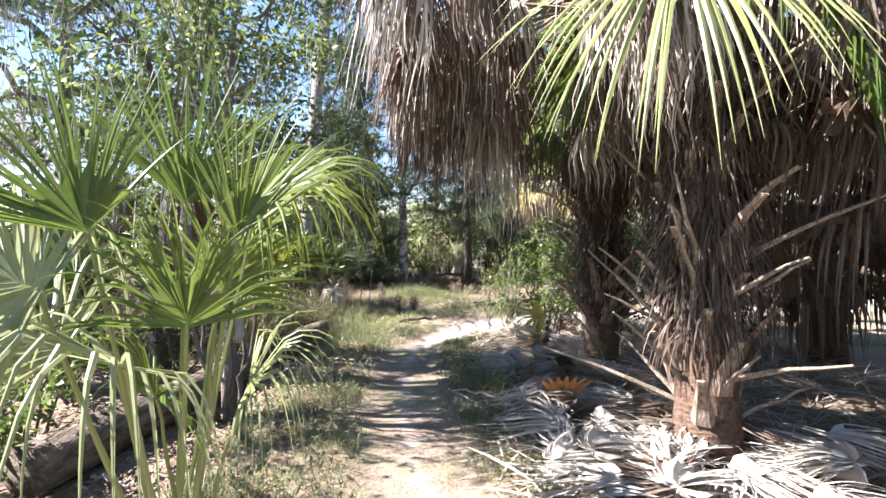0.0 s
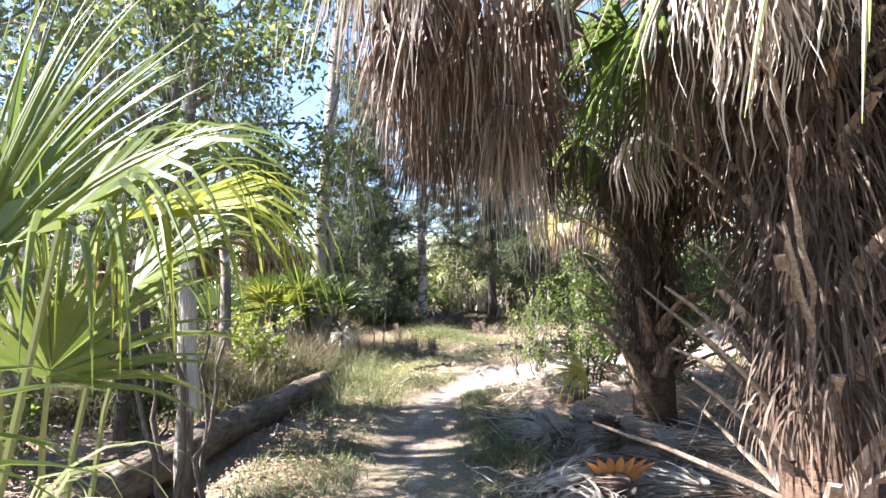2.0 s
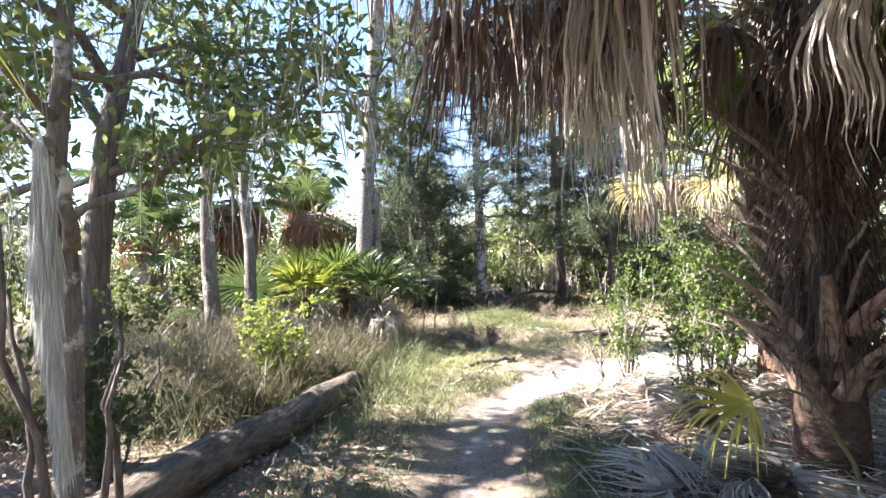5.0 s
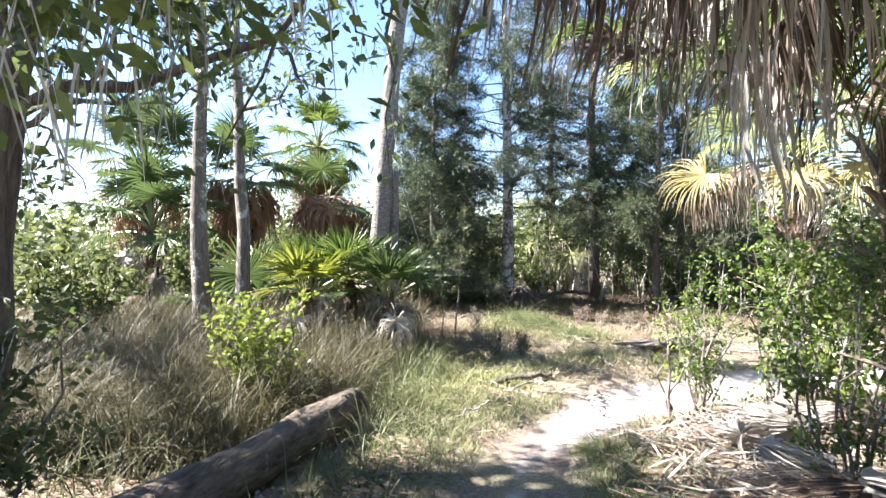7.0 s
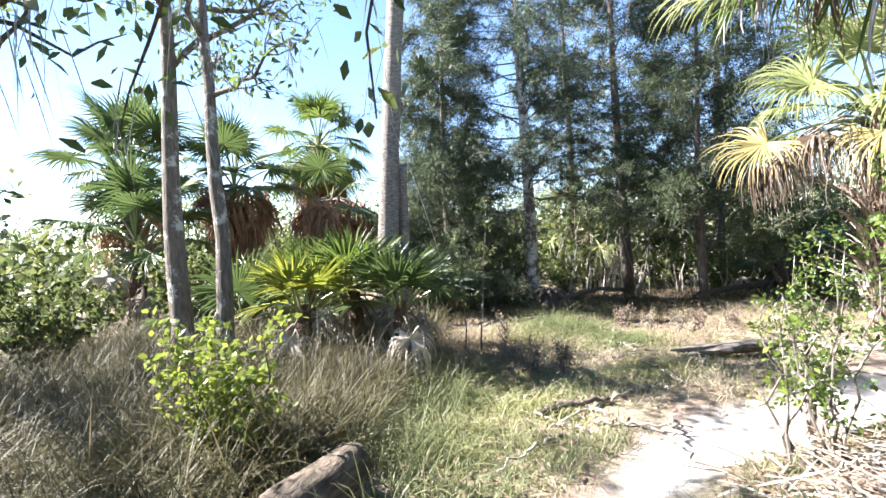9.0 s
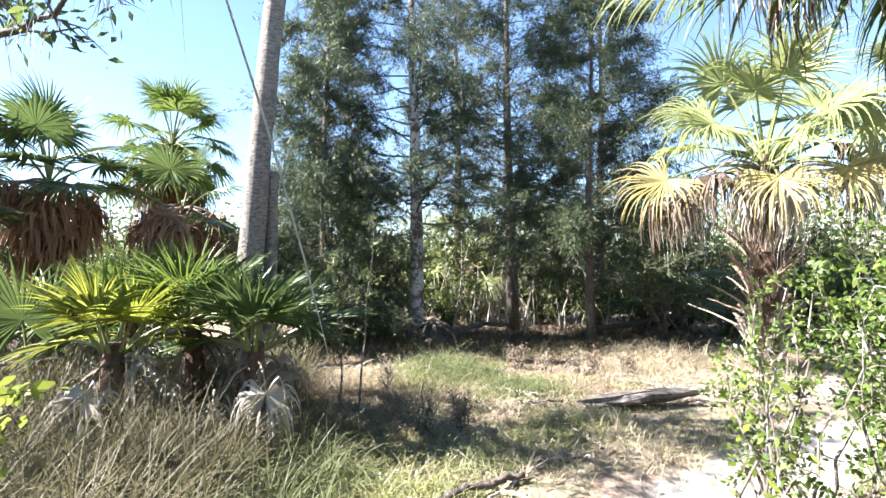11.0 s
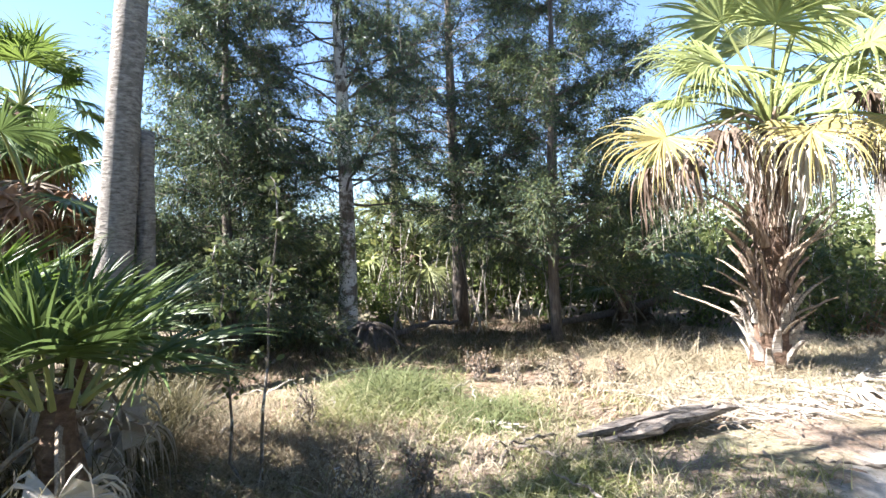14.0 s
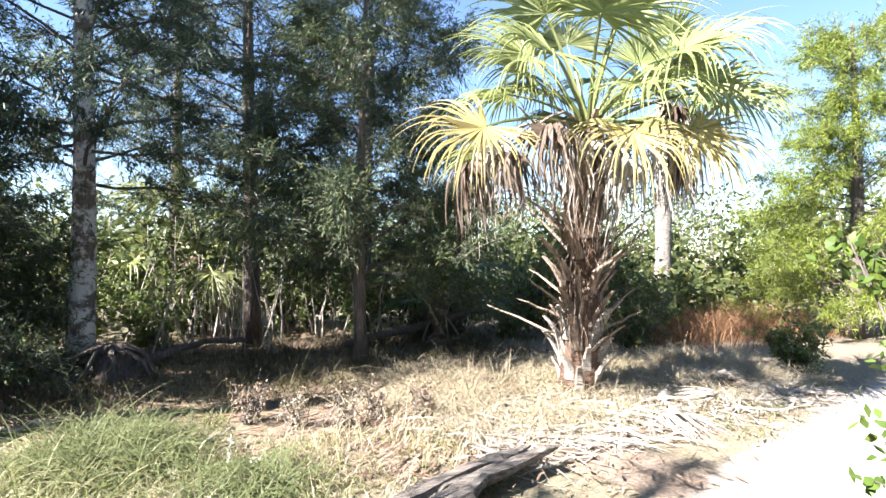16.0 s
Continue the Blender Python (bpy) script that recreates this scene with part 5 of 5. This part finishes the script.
for k, (x, y, n, rad, hi, mt) in enumerate([(-0.62, 12.0, 3000, 0.22, 0.75, M_GREENGRASS), (-0.9, 11.6, 1500, 0.25, 0.6, M_GRASS), (0.1, 11.2, 1400, 0.2, 0.5, M_GREENGRASS), (0.12, 7.2, 420, 0.06, 0.26, M_GREENGRASS), (0.55, 5.9, 900, 0.15, 0.35, M_GRASS), (0.42, 5.1, 900, 0.12, 0.35, M_GREENGRASS), (2.2, 13.0, 2200, 0.3, 0.85, M_STRAW), (0.3, 9.9, 1200, 0.22, 0.35, M_GRASS), (-0.5, 9.25, 1000, 0.2, 0.35, M_GREENGRASS), (-0.9, 8.75, 1000, 0.2, 0.35, M_GRASS), (-1.4, 9.1, 1000, 0.2, 0.4, M_GREENGRASS), (0.05, 9.6, 800, 0.2, 0.3, M_GRASS), (-1.6, 10.2, 900, 0.25, 0.4, M_STRAW), (-1.0, 9.6, 1300, 0.25, 0.4, M_GRASS), (-1.3, 8.0, 1200, 0.2, 0.35, M_GRASS), (5.6, 12.6, 1800, 0.35, 0.7, M_STRAW), (1.9, 12.4, 1800, 0.3, 0.6, M_STRAW)]):
    tuft("mounded tuft of long arching grass", x, y, n, rad, hi * 0.4, hi, mt, 300 + k)


def litter(name, label, p, lo, hi, wd, mat, seed, up=0.1):
    r1 = np.random.default_rng(seed)
    n = len(p)
    a = r1.uniform(0, 2 * np.pi, n)
    P = np.stack([p[:, 0], p[:, 1], land(p[:, 0], p[:, 1]) + r1.uniform(0.004, 0.05, n)], -1)
    D = np.stack([np.cos(a), np.sin(a), r1.normal(0.06, up, n)], -1)
    st = strips(P, D, np.stack([-np.sin(a), np.cos(a), r1.normal(0, 0.35, n)], -1), r1.uniform(lo, hi, n), wd * r1.uniform(0.5, 1.4, n), r1.uniform(-0.1, 0.5, n), 3)
    return solid(name, build(name, st, mat), label, "leaf litter", kind="stuff")


litter("frond_litter", "bleached strips of dead palm leaf on the ground", scatter(4500, 0.35, 4.5, 1.2, 8.3, 11), 0.15, 0.55, 0.007, M_GREYDEAD, 11, 0.16)
litter("frond_litter", "brown strips of dead palm leaf on the ground", scatter(5500, 0.4, 4.5, 1.2, 8.3, 21), 0.1, 0.5, 0.007, M_LITTER, 21, 0.14)
litter("frond_litter", "bleached strips of dead palm leaf on the ground", scatter(2600, 1.6, 5.6, 10.8, 12.3, 12), 0.1, 0.5, 0.008, M_GREYDEAD, 12, 0.06)
litter("leaf_litter", "brown fallen leaves under the mossy oaks", scatter(16000, -5, -1.0, 1.2, 7.0, 13), 0.02, 0.065, 0.009, M_LITTER, 13, 0.15)
litter("leaf_litter", "brown fallen leaves under the cedars", scatter(16000, -4, 4.5, 11.0, 17.5, 14), 0.05, 0.25, 0.008, M_LITTER, 14, 0.12)
litter("leaf_litter", "scattered dead leaves along the grass", scatter(9000, -2.5, 4.0, 1.5, 11.5, 15), 0.03, 0.14, 0.007, M_LITTER, 15, 0.12)
